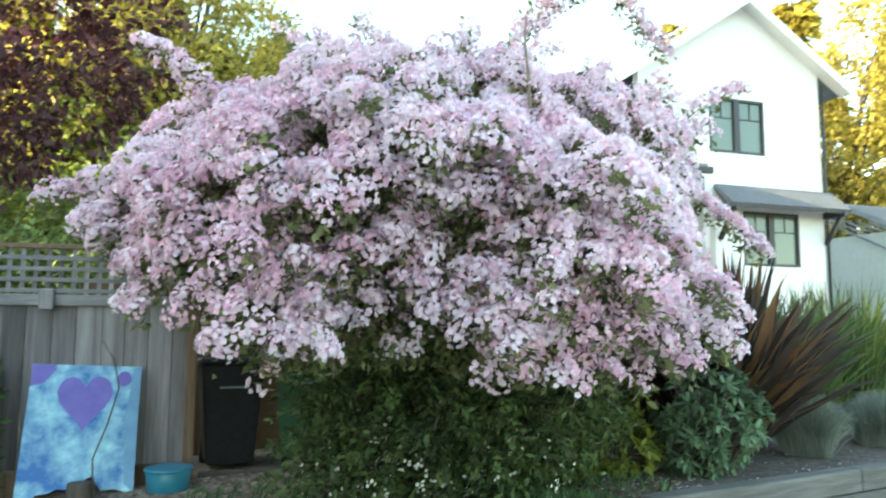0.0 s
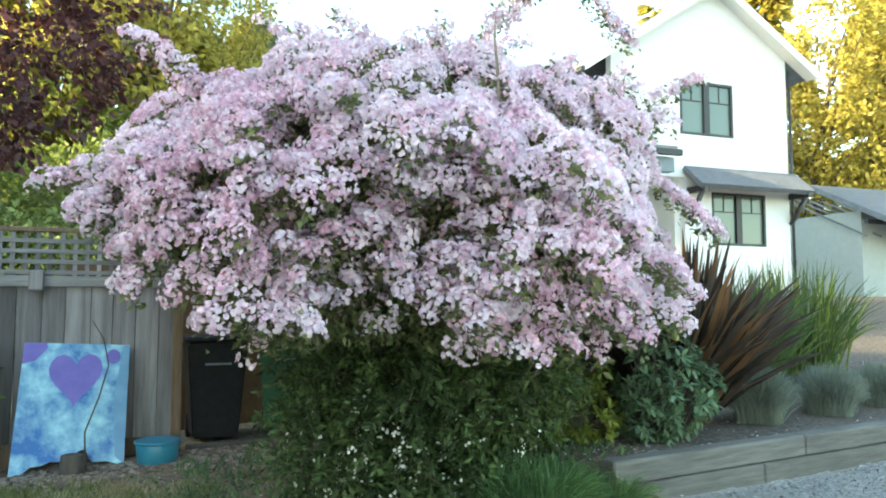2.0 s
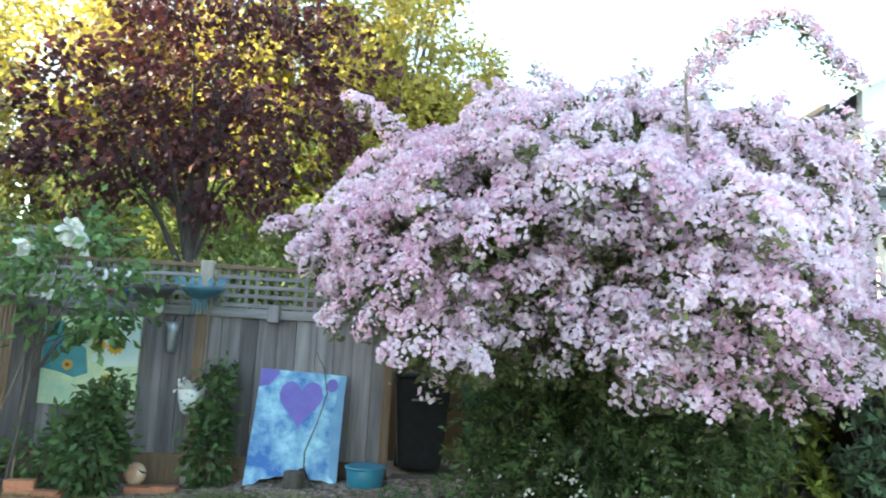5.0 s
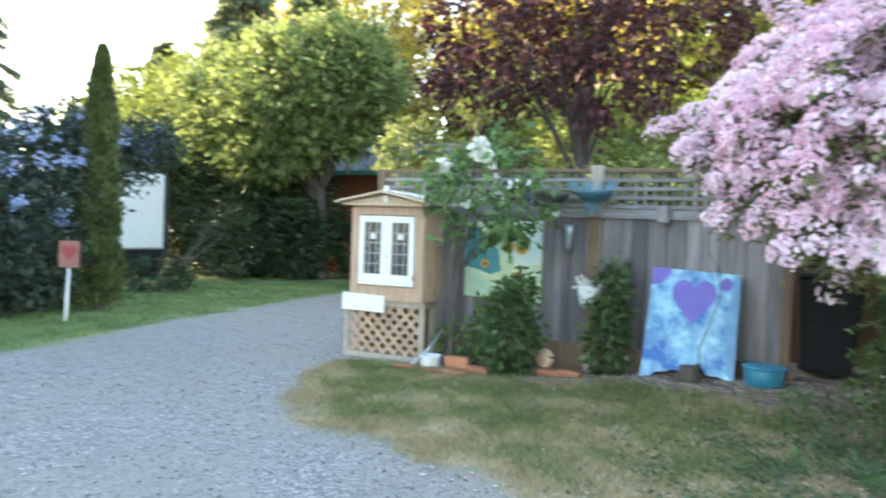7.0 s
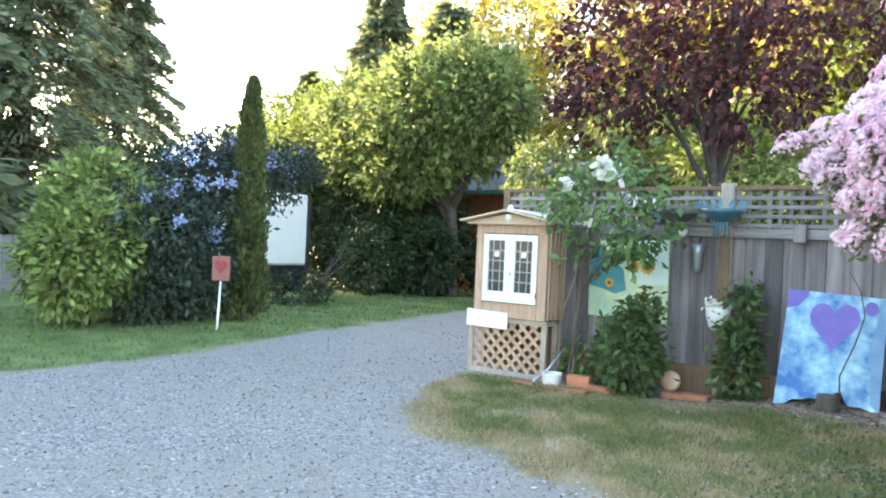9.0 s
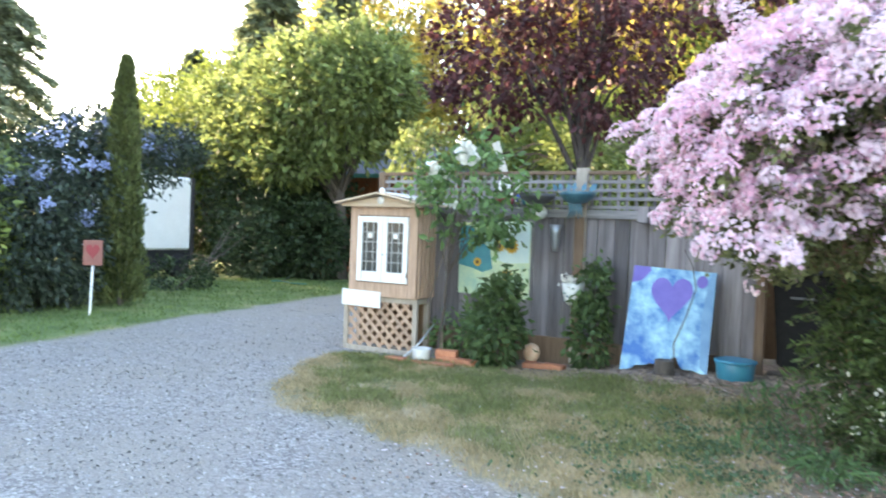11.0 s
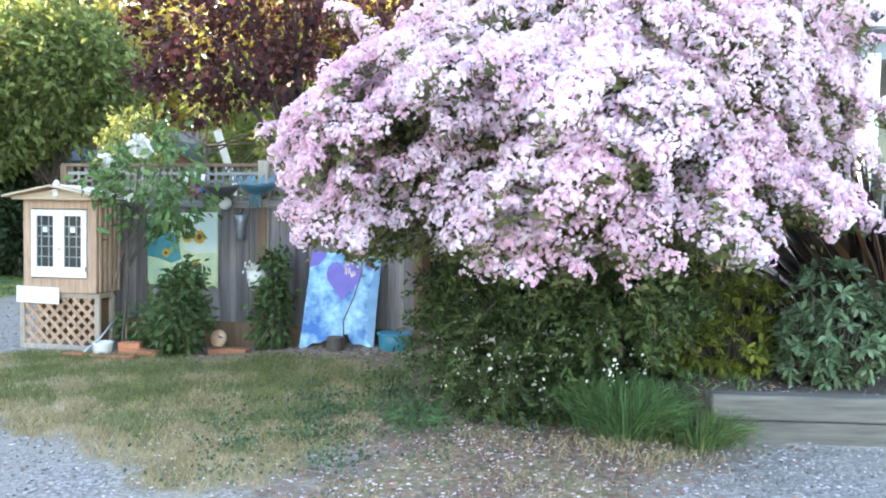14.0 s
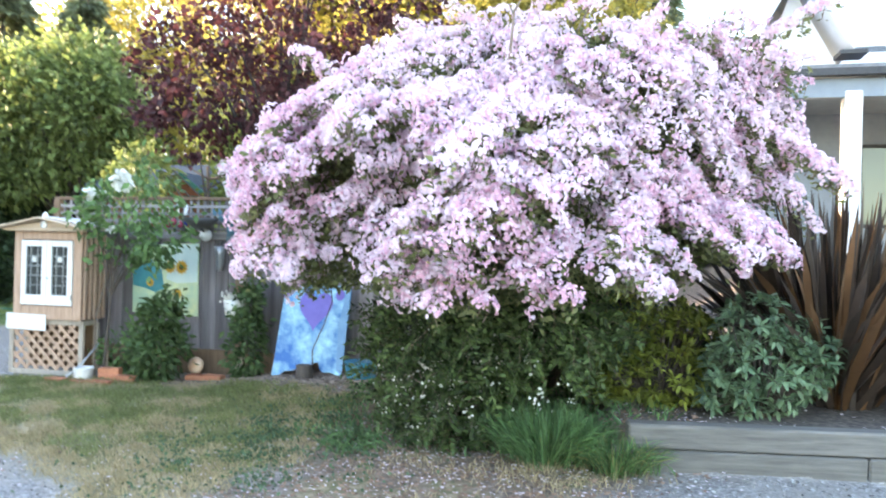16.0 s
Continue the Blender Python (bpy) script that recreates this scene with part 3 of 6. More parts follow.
def house():
    """White gabled house with a porch wing."""
    ob = thing("white_house", "white two-storey gabled farmhouse with dark window frames and a porch", "house", -0.3, 13.7, 0)
    # front wall as panels round the openings
    for x0, x1, z0, z1 in ((11.67, 12.45, 0.8, 4.5), (14.07, 14.85, 0.8, 4.5), (12.45, 14.07, 0.8, 2.92), (12.45, 14.07, 4.19, 4.5), (9.7, 14.85, 4.5, 5.54), (9.7, 11.59, 5.54, 6.85), (13.15, 14.85, 5.54, 6.85)):
        part("wall_panel", box(x1 - x0, 0.2, z1 - z0, (x0 + x1) / 2, 0.1, (z0 + z1) / 2), house_white, ob)
    part("gable_wall", flat([(9.7, 6.85), (14.85, 6.85), (14.85, 7.91), (12.55, 9.18), (9.7, 7.30)], 0.2, Matrix.Translation((0, 0.1, 0))), house_white, ob)
    part("side_wall", box(0.2, 7.8, 6.6, 14.75, 4.1, 4.1), house_white, ob)
    part("side_wall", box(0.2, 7.8, 6.0, 9.8, 4.1, 3.8), house_white, ob)
    part("back_wall", box(5.1, 0.2, 6.6, 12.3, 8.0, 4.1), house_white, ob)
    part("porch_side", box(0.15, 2.0, 3.7, 11.6, 1.2, 2.65), house_white, ob)
    part("porch_back", box(1.9, 0.15, 3.7, 10.7, 2.2, 2.65), house_white, ob)
    part("porch_ceiling", box(1.9, 2.1, 0.1, 10.75, 1.25, 4.55), house_white, ob)
    part("porch_door", box(0.95, 0.06, 2.1, 10.9, 2.1, 2.45, 0.01), surf("door_paint", (0.10, 0.12, 0.13), (0.14, 0.16, 0.17), 0.5, 8, 0.1), ob, "dark front door")
    # roof: two slabs with overhang
    for xa, za, xb, zb, nm in ((12.55, 9.2, 15.56, 7.25, "roof"), (12.55, 9.2, 8.68, 6.66, "roof")):
        d = Vector((xb - xa, 0, zb - za))
        bm = bmesh.new()
        up = Vector((0, 0, 0.14))
        a, b = Vector((xa, 0, za)), Vector((xb, 0, zb))
        vs = [bm.verts.new(v) for v in (a + Vector((0, -0.34, 0)), b + Vector((0, -0.34, 0)), b + Vector((0, 8.5, 0)), a + Vector((0, 8.5, 0)), a + Vector((0, -0.34, 0)) + up, b + Vector((0, -0.34, 0)) + up, b + Vector((0, 8.5, 0)) + up, a + Vector((0, 8.5, 0)) + up)]
        for f in ((0, 1, 2, 3), (7, 6, 5, 4), (0, 4, 5, 1), (1, 5, 6, 2), (2, 6, 7, 3), (3, 7, 4, 0)):
            bm.faces.new([vs[k] for k in f])
        bmesh.ops.recalc_face_normals(bm, faces=bm.faces[:])
        r = part(nm, bm, dark_roof, ob)
        bm = bmesh.new()
        vs = [bm.verts.new(v) for v in (a + Vector((0, -0.39, -0.10)), b + Vector((0, -0.39, -0.10)), b + Vector((0, -0.39, 0.12)), a + Vector((0, -0.39, 0.12)), a + Vector((0, -0.343, -0.10)), b + Vector((0, -0.343, -0.10)), b + Vector((0, -0.343, 0.12)), a + Vector((0, -0.343, 0.12)))]
        for f in ((0, 1, 2, 3), (7, 6, 5, 4), (0, 4, 5, 1), (1, 5, 6, 2), (2, 6, 7, 3), (3, 7, 4, 0)):
            bm.faces.new([vs[k] for k in f])
        bmesh.ops.recalc_face_normals(bm, faces=bm.faces[:])
        part("fascia", bm, house_white, r)
        bm = bmesh.new()
        n = Vector((0, 0, -0.02))
        bm.faces.new([bm.verts.new(v + n) for v in (a + Vector((0, -0.34, 0)), b + Vector((0, -0.34, 0)), b + Vector((0, 0.0, 0)), a + Vector((0, 0.0, 0)))])
        bm.faces.new([bm.verts.new(v + n * 1.8) for v in (a + Vector((0, 0.0, 0)), b + Vector((0, 0.0, 0)), b + Vector((0, -0.34, 0)), a + Vector((0, -0.34, 0)))])
        part("soffit", bm, house_white, r)
    part("gutter", box(0.1, 8.9, 0.1, 8.64, 3.9, 6.62), black_metal, ob)
    part("downpipe", lathe([(0.035, 0.9), (0.035, 7.4)], 8, m=Matrix.Translation((14.91, -0.04, 0))), black_metal, ob, "dark downpipe at the corner")
    # windows
    for x0, x1, z0, z1 in ((11.59, 13.15, 5.54, 6.85), (12.45, 14.07, 2.92, 4.19)):
        cx, cz = (x0 + x1) / 2, (z0 + z1) / 2
        bm = bmesh.new()
        for dx in (x0 + 0.03, cx, x1 - 0.03):
            box(0.06 if dx != cx else 0.16, 0.08, z1 - z0, dx, 0.03, cz, bm=bm)
        for dz in (z0 + 0.03, z1 - 0.03):
            box(x1 - x0 - 0.12, 0.078, 0.06, cx, 0.03, dz, bm=bm)
        w = part("window", bm, black_metal, ob)
        for s in (-1, 1):
            part("pane", box((x1 - x0) / 2 - 0.14, 0.02, z1 - z0 - 0.12, cx + s * ((x1 - x0) / 4 + 0.02), 0.06, cz), glass, w)
            part("muntin", box((x1 - x0) / 2 - 0.14, 0.03, 0.025, cx + s * ((x1 - x0) / 4 + 0.02), 0.045, z0 + (z1 - z0) * 0.64), black_metal, w)
            part("muntin", box(0.02, 0.03, (z1 - z0) * 0.3, cx + s * ((x1 - x0) / 4 + 0.02), 0.044, z0 + (z1 - z0) * 0.8), black_metal, w)
    # awning over the lower window
    aw = part("awning", flat([(11.62, 0), (15.0, 0), (15.0, 0.12), (11.62, 0.12)], 0.78, Matrix.Translation((0, -0.30, 4.42)) @ pose(0, 0, 0, 40, 0, 0)), shingle, ob, "grey metal awning roof over the window")
    for x in (11.78, 14.86):
        part("bracket", tube([(x, -0.02, 3.5), (x, -0.52, 4.14)], [0.06, 0.06], 4), black_metal, aw)
        part("beam", box(0.12, 0.62, 0.14, x, -0.33, 4.18), black_metal, aw)
    # porch wing to the side; wall, beam and ceiling take the shade-grey colour
    part("wing_wall", box(4.4, 0.2, 4.2, 7.65, 1.9, 2.9), porch_shade_siding, ob)
    part("wing_end_wall", box(0.2, 6.0, 4.2, 5.4, 4.0, 2.9), house_white, ob)
    pr = part("porch_roof", flat([(5.4, 0), (10.3, 0), (10.3, 0.09), (5.4, 0.09)], 2.6, Matrix.Translation((0, -0.25, 5.0)) @ pose(0, 0, 0, 12, 0, 0)), dark_roof, ob, "low metal porch roof")
    part("porch_beam", box(4.8, 0.22, 0.3, 7.9, -1.3, 4.45), porch_shade_siding, pr)
    part("gutter", box(5.0, 0.12, 0.13, 7.9, -1.52, 4.69, 0.01), black_metal, pr)
    for x in (6.68, 9.3):
        part("porch_post", box(0.26, 0.26, 3.1, x, -1.3, 2.85, 0.01), house_white, ob)
    part("porch_ceiling", box(4.8, 3.2, 0.06, 7.9, 0.35, 4.62), porch_shade_siding, ob)
    w = part("window", box(1.2, 0.08, 1.7, 8.2, 1.78, 3.1), black_metal, ob)
    part("pane", box(1.05, 0.02, 1.55, 8.2, 1.73, 3.1), glass, w)
    part("upper_wall", box(4.6, 0.2, 1.6, 7.7, 0.95, 5.7), house_white, ob)
    # cross gable on the wing
    part("dormer_wall", flat([(5.3, 4.95), (6.62, 4.95), (5.85, 6.4)], 0.15, Matrix.Translation((0, -0.6, 0))), house_white, ob)
    for xa, za, xb, zb in ((5.85, 6.55, 6.72, 5.12), (5.85, 6.55, 5.22, 5.42)):
        bm = bmesh.new()
        ends = []
        for yy in (-1.25, 3.0):
            for dz in (0, 0.1):
                ends.append((bm.verts.new((xa, yy, za + dz)), bm.verts.new((xb, yy, zb + dz))))
        (a0, b0), (a1, b1), (a2, b2), (a3, b3) = ends
        for f in ((a0, b0, b1, a1), (a2, a3, b3, b2), (a0, a2, b2, b0), (a1, b1, b3, a3), (b0, b2, b3, b1), (a0, a1, a3, a2)):
            bm.faces.new(f)
        bmesh.ops.recalc_face_normals(bm, faces=bm.faces[:])
        part("dormer_gutter", box(0.42, 0.5, 0.07, xb, -1.0, zb - 0.02), black_metal, part("dormer_roof", bm, pale_metal, ob, "grey standing-seam dormer roof"))
    part("wing_roof", flat([(5.3, 5.3), (10.1, 5.3), (10.1, 5.42), (5.3, 5.42)], 5.5, pose(0, 3.6, 0.3, 0, 0, 0)), dark_roof, ob)
    return ob


house()


def garage():
    ob = thing("garage", "low white garage with a grey metal roof", "garage", 22.5, 17.5, 1.2)
    # White wall coloured grey-green because this side lies in shade.
    part("wall", box(8, 5, 3.2, 0, 0, 1.4), surf("shaded_white_siding", (0.40, 0.45, 0.44), (0.48, 0.52, 0.51), 0.7, 6, 0.1, big=0.1), ob)
    r = part("roof", flat([(-4.3, 2.7), (4.3, 2.7), (4.3, 2.85), (-4.3, 2.85)], 3.4, Matrix.Translation((0, -1.25, 0.75)) @ pose(0, 0, -0.1, 26, 0, 0) @ Matrix.Translation((0, 0, 0))), dark_roof, ob)
    k = -4.1
    while k < 4.2:
        part("roof_seam", box(0.04, 3.3, 0.05, k, -1.25 + 0, 0.0, m=pose(0, 0, 3.45, 26, 0, 0) @ Matrix.Translation((0, -0.1, 0.12))), dark_roof, r)
        k += 0.55
    part("gutter", box(8.7, 0.12, 0.12, 0, -2.95, 2.62), black_metal, ob)
    return ob


garage()


slate_blue = surf("blue_grey_metal_roofing", (0.055, 0.07, 0.09), (0.11, 0.13, 0.155), 0.9, 8, 0.2, spec=0.2)


def slab(a, b, thick, bm=None):
    """A sloped plate from a to b (x, y, z corners of one edge and its opposite), running along x."""
    bm = bm or bmesh.new()
    lo, hi = [Vector(v) for v in a], [Vector(v) for v in b]
    up = Vector((0, 0, thick))
    v = [bm.verts.new(p) for p in (lo[0], lo[1], hi[1], hi[0], lo[0] + up, lo[1] + up, hi[1] + up, hi[0] + up)]
    for f in ((3, 2, 1, 0), (4, 5, 6, 7), (0, 1, 5, 4), (1, 2, 6, 5), (2, 3, 7, 6), (3, 0, 4, 7)):
        bm.faces.new([v[k] for k in f])
    bmesh.ops.recalc_face_normals(bm, faces=bm.faces[:])
    return bm


def red_shed():
    """Red board outbuilding: long eave to the front, a small gabled porch at one end."""
    ob = thing("red_shed", "red-brown board shed with a blue-grey roof and green gable trim", "shed", -11.3, 18.0, 0)
    W, H, D = 4.7, 3.1, 4.6
    n = 20
    for k in range(n):
        part("wall_board", box(W / n - 0.014, 0.03, H, -W / 2 + (k + 0.5) * W / n, 0, H / 2), shed_red, ob)
    for x in (-W / 2, W / 2):
        part("side_wall", flat([(0.02, 0), (D, 0), (D, H), (D / 2, H + 1.0), (0.02, H)], 0.04, Matrix.Translation((x, 0, 0)) @ pose(0, 0, 0, 0, 0, 90)), shed_red, ob)
    part("back_wall", box(W, 0.04, H, 0, D, H / 2), shed_red, ob)
    for lo, hi in ((((-W / 2 - 0.25, -0.35, H - 0.06), (W / 2 + 0.15, -0.35, H - 0.06)), ((-W / 2 - 0.25, D / 2, H + 1.08), (W / 2 + 0.15, D / 2, H + 1.08))), (((-W / 2 - 0.25, D + 0.3, H - 0.06), (W / 2 + 0.15, D + 0.3, H - 0.06)), ((-W / 2 - 0.25, D / 2, H + 1.08), (W / 2 + 0.15, D / 2, H + 1.08)))):
        part("roof", slab(lo, hi, 0.06), slate_blue, ob)
    part("eave_trim", box(W + 0.4, 0.05, 0.13, -0.05, -0.38, H - 0.05), green_trim, ob)
    # gabled porch
    cx, hw, pk = 1.62, 0.62, 3.62
    part("porch_gable", flat([(cx - hw, 3.0), (cx + hw, 3.0), (cx, pk - 0.05)], 0.04, Matrix.Translation((0, -0.55, 0))), shed_red, ob)
    for s in (-1, 1):
        e = (cx + s * (hw + 0.28), 2.98)
        part("porch_roof", slab(((cx, -0.75, pk), (cx, 2.0, pk)), ((e[0], -0.75, e[1]), (e[0], 2.0, e[1])), 0.05), slate_blue, ob)
        part("porch_trim", slab(((cx, -0.80, pk - 0.10), (cx, -0.76, pk - 0.10)), ((e[0], -0.80, e[1] - 0.10), (e[0], -0.76, e[1] - 0.10)), 0.15), green_trim, ob)
        part("porch_post", box(0.12, 0.12, 2.95, cx + s * hw, -0.5, 1.475, 0.006), brown_wood, ob)
    return ob


red_shed()

# ---- book exchange cabinet ----
def book_cabinet():
    ob = thing("book_cabinet", "cedar book exchange cabinet with white glazed doors on a lattice base", "book cabinet", -3.785, 6.08, 0.0, 3)
    # base frame, front at y = 0
    W, D, H, off = 1.00, 0.30, 0.655, -0.045
    for x in (-W / 2 + 0.03, W / 2 - 0.03):
        for y in (0.02, D - 0.02):
            part("leg", box(0.06, 0.04, H - 0.08, x + off, y, H / 2, 0.004), grey_pine, ob)
    for z in (0.03, H - 0.03):
        part("base_rail", box(W, 0.045, 0.06, off, 0.02, z, 0.004), grey_pine, ob)
        part("base_rail", box(0.04, D - 0.09, 0.06, W / 2 - 0.03 + off, D / 2, z, 0.004), grey_pine, ob)
    w, h, st = W - 0.12, H - 0.12, 0.136
    for sgn in (1, -1):
        k = -h
        while k < w:
            # diagonal slat clipped to the opening
            x0, z0 = (k, 0) if k > 0 else (0, -k)
            ln = min(w - x0, h - z0)
            if ln > 0.05:
                a, b = (x0, z0), (x0 + ln, z0 + ln)
                if sgn < 0:
                    a, b = (w - a[0], a[1]), (w - b[0], b[1])
                m = Matrix.Translation((-w / 2 + off, 0.014 + (0.009 if sgn > 0 else 0), 0.06))
                dx = 0.0165
                c = [(a[0] - dx * sgn * 0.7, a[1] + dx), (a[0] + dx * sgn * 0.7, a[1] - dx), (b[0] + dx * sgn * 0.7, b[1] - dx), (b[0] - dx * sgn * 0.7, b[1] + dx)]
                part("lattice_slat", flat(c if sgn > 0 else c[::-1], 0.008, m), cedar, ob)
            k += st
    part("base_panel", box(W - 0.1, 0.01, H - 0.1, off, D - 0.03, H / 2), brown_paint, ob)
    part("base_floor", box(W - 0.1, D - 0.1, 0.012, off, D / 2, H - 0.01), brown_paint, ob)
    # cabinet body
    CW, CD, z0, z1 = 0.91, 0.38, H + 0.005, 1.70
    body = part("body", box(0.02, CD, z1 - z0, -CW / 2 + 0.01, CD / 2 - 0.02, (z0 + z1) / 2), cedar, ob)
    part("side_panel", box(0.02, CD, z1 - z0, CW / 2 - 0.01, CD / 2 - 0.02, (z0 + z1) / 2), brown_paint, body)
    for k in range(5):
        part("side_batten", box(0.026, 0.04, z1 - z0 - 0.02, CW / 2 + 0.013, 0.005 + k * 0.083, (z0 + z1) / 2, 0.003), cedar, body)
    part("back_panel", box(CW - 0.05, 0.02, z1 - z0, 0, CD - 0.03, (z0 + z1) / 2), cedar, body)
    part("floor_panel", box(CW - 0.05, CD - 0.05, 0.02, 0, CD / 2 - 0.02, z0 + 0.02), cedar, body)
    for x in (-CW / 2 + 0.055, CW / 2 - 0.055):
        part("corner_post", box(0.11, 0.03, z1 - z0, x, -0.036, (z0 + z1) / 2, 0.003), cedar, body)
    part("sill_board", box(CW - 0.222, 0.028, 0.16, 0, -0.036, z0 + 0.08, 0.003), cedar, body)
    part("head_board", box(CW - 0.222, 0.028, 0.10, 0, -0.036, z1 - 0.05, 0.003), cedar, body)
    # shelves and books
    dz0, dz1 = z0 + 0.17, z1 - 0.11
    for k in range(3):
        zz = dz0 + (dz1 - dz0) * k / 3
        part("shelf", box(CW - 0.06, CD - 0.12, 0.018, 0, CD / 2, zz + 0.01), cedar, body)
        x = -0.33
        while x < 0.3:
            bw, bh = 0.02 + 0.025 * rng.random(), 0.15 + 0.07 * rng.random()
            if rng.random() < 0.85:
                part("book", box(bw - 0.002, 0.14, bh, x + bw / 2, 0.16 + 0.02 * rng.random(), zz + 0.02 + bh / 2, 0.002), book_mat, body)
            x += bw
    # two white doors with leaded panes
    dw = (CW - 0.222) / 2
    for s in (-1, 1):
        cx, cz, dh = s * dw / 2, (dz0 + dz1) / 2, dz1 - dz0
        bm = bmesh.new()
        for dx in (-dw / 2 + 0.035, dw / 2 - 0.035):
            box(0.066, 0.026, dh, cx + dx, -0.058, cz, 0.003, bm)
        box(dw - 0.14, 0.025, 0.07, cx, -0.058, dz1 - 0.035, 0.003, bm)
        box(dw - 0.14, 0.025, 0.12, cx, -0.058, dz0 + 0.06, 0.003, bm)
        d = part("door", bm, white_paint, ob, "white painted glazed door")
        gh = dh - 0.19
        part("pane", box(dw - 0.138, 0.006, gh, cx, -0.052, dz0 + 0.12 + gh / 2), cabinet_glass, d)
        for k in range(1, 5):
            part("lead_bar", box(dw - 0.138, 0.012, 0.009, cx, -0.058, dz0 + 0.12 + gh * k / 5), steel, d)
        part("lead_bar", box(0.009, 0.0115, gh, cx - 0.045, -0.058, dz0 + 0.12 + gh / 2), steel, d)
        part("lead_bar", box(0.009, 0.0115, gh, cx + 0.045, -0.058, dz0 + 0.12 + gh / 2), steel, d)
        part("rosette", box(0.06, 0.014, 0.06, cx, -0.06, dz0 + 0.12 + gh * 0.73, 0.004), white_glaze, d)
    part("knob", lathe([(0.008, 0), (0.012, 0.015), (0.006, 0.025)], 10, m=Matrix.Translation((0.02, -0.071, 1.15)) @ pose(0, 0, 0, 90, 0, 0)), steel, ob)
    part("hinge", box(0.014, 0.01, 0.06, dw - 0.004, -0.073, dz0 + 0.1, 0.002), brown_wood, ob)
    # low gable roof
    RW, pk = 0.585, 0.12
    part("gable_board", flat([(-0.53, 0.03), (0.53, 0.03), (0, pk)], 0.03, Matrix.Translation((0, -0.11, z1))), pine, ob)
    part("eave_board", box(1.08, 0.05, 0.035, 0, -0.11, z1 + 0.016, 0.003), pine, ob)
    for s in (-1, 1):
        a = math.degrees(math.atan2(pk, RW))
        part("roof_panel", box(math.hypot(RW, pk), 0.86, 0.022, 0, 0, 0, 0.003, m=pose(s * RW / 2, 0.2, z1 + pk / 2 + 0.032, 0, s * a, 0)), pine, ob)
    part("plaque", lathe([(0.001, 0), (0.045, 0.0), (0.045, 0.008), (0.001, 0.008)], 20, m=Matrix.Translation((0, -0.126, z1 + 0.075)) @ pose(0, 0, 0, 90, 0, 0)), white_glaze, ob, "small round white plaque")
    part("finial", lathe([(0.03, 0), (0.04, 0.02), (0.028, 0.05), (0.012, 0.07)], 12, m=Matrix.Translation((0.0, -0.1, z1 + pk + 0.03))), white_glaze, ob)
    return ob


book_cabinet()
board = tagged(part("notice_board", box(0.54, 0.012, 0.19, 0, 0, 0, 0.003), white_paint), "blank white notice board fixed across the cabinet base", "sign")
board.matrix_world = pose(-4.06, 6.02, 0.625, 0, 1.0, 3)
roof_sheet = tagged(part("roof_sheet", box(0.55, 0.5, 0.012, 0, 0, 0, 0.002), white_glaze), "loose white sheet lying on the cabinet roof", "sheet")
roof_sheet.matrix_world = pose(-3.48, 6.25, 1.815, 0, 11, 3)

# ---- heart painting leaning on the fence ----
def heart_panel():
    ob = thing("heart_painting", "plywood panel painted with a violet heart on blue clouds, ragged foot", "painting", -0.63, 6.47, ground_z(-0.63, 6.47) - 0.01, -1)
    m = pose(0, 0, 0, -13.5, 0, 0)
    edge = [(-0.455, -0.02), (-0.36, 0.0), (-0.30, 0.05), (-0.22, 0.055), (-0.16, 0.085), (-0.05, 0.075), (0.02, 0.10), (0.05, 0.16), (0.10, 0.17), (0.13, 0.10), (0.16, 0.06), (0.26, 0.065), (0.40, 0.02), (0.41, 1.045), (-0.42, 1.08)]
    part("panel", flat(edge, 0.012, m), sky_paint, ob)
    bm = flat([(x * 1.0 - 0.01, z + 0.74) for x, z in heart_outline(0.42, 0.46)], 0.003, m @ Matrix.Translation((0, -0.0085, 0)))
    part("heart", bm, purple_paint, ob, "violet painted heart")
    part("corner_patch", flat([(-0.425, 0.90), (-0.33, 0.92), (-0.24, 1.03), (-0.25, 1.072), (-0.418, 1.078)], 0.003, m @ Matrix.Translation((0, -0.0085, 0))), purple_paint, ob)
    part("corner_patch", flat([(0.28 + 0.055 * math.cos(a), 0.945 + 0.065 * math.sin(a)) for a in np.linspace(0, 2 * math.pi, 13)[:-1]], 0.003, m @ Matrix.Translation((0, -0.0085, 0))), purple_paint, ob)
    part("edge_strip", flat([(0.33, 0.10), (0.405, 0.03), (0.405, 1.04), (0.36, 1.04), (0.30, 0.60)], 0.003, m @ Matrix.Translation((0, -0.0085, 0))), surf("steel_blue_paint", (0.10, 0.26, 0.48), (0.20, 0.40, 0.60), 0.5, 6, 0.1), ob)
    return ob


heart_panel()


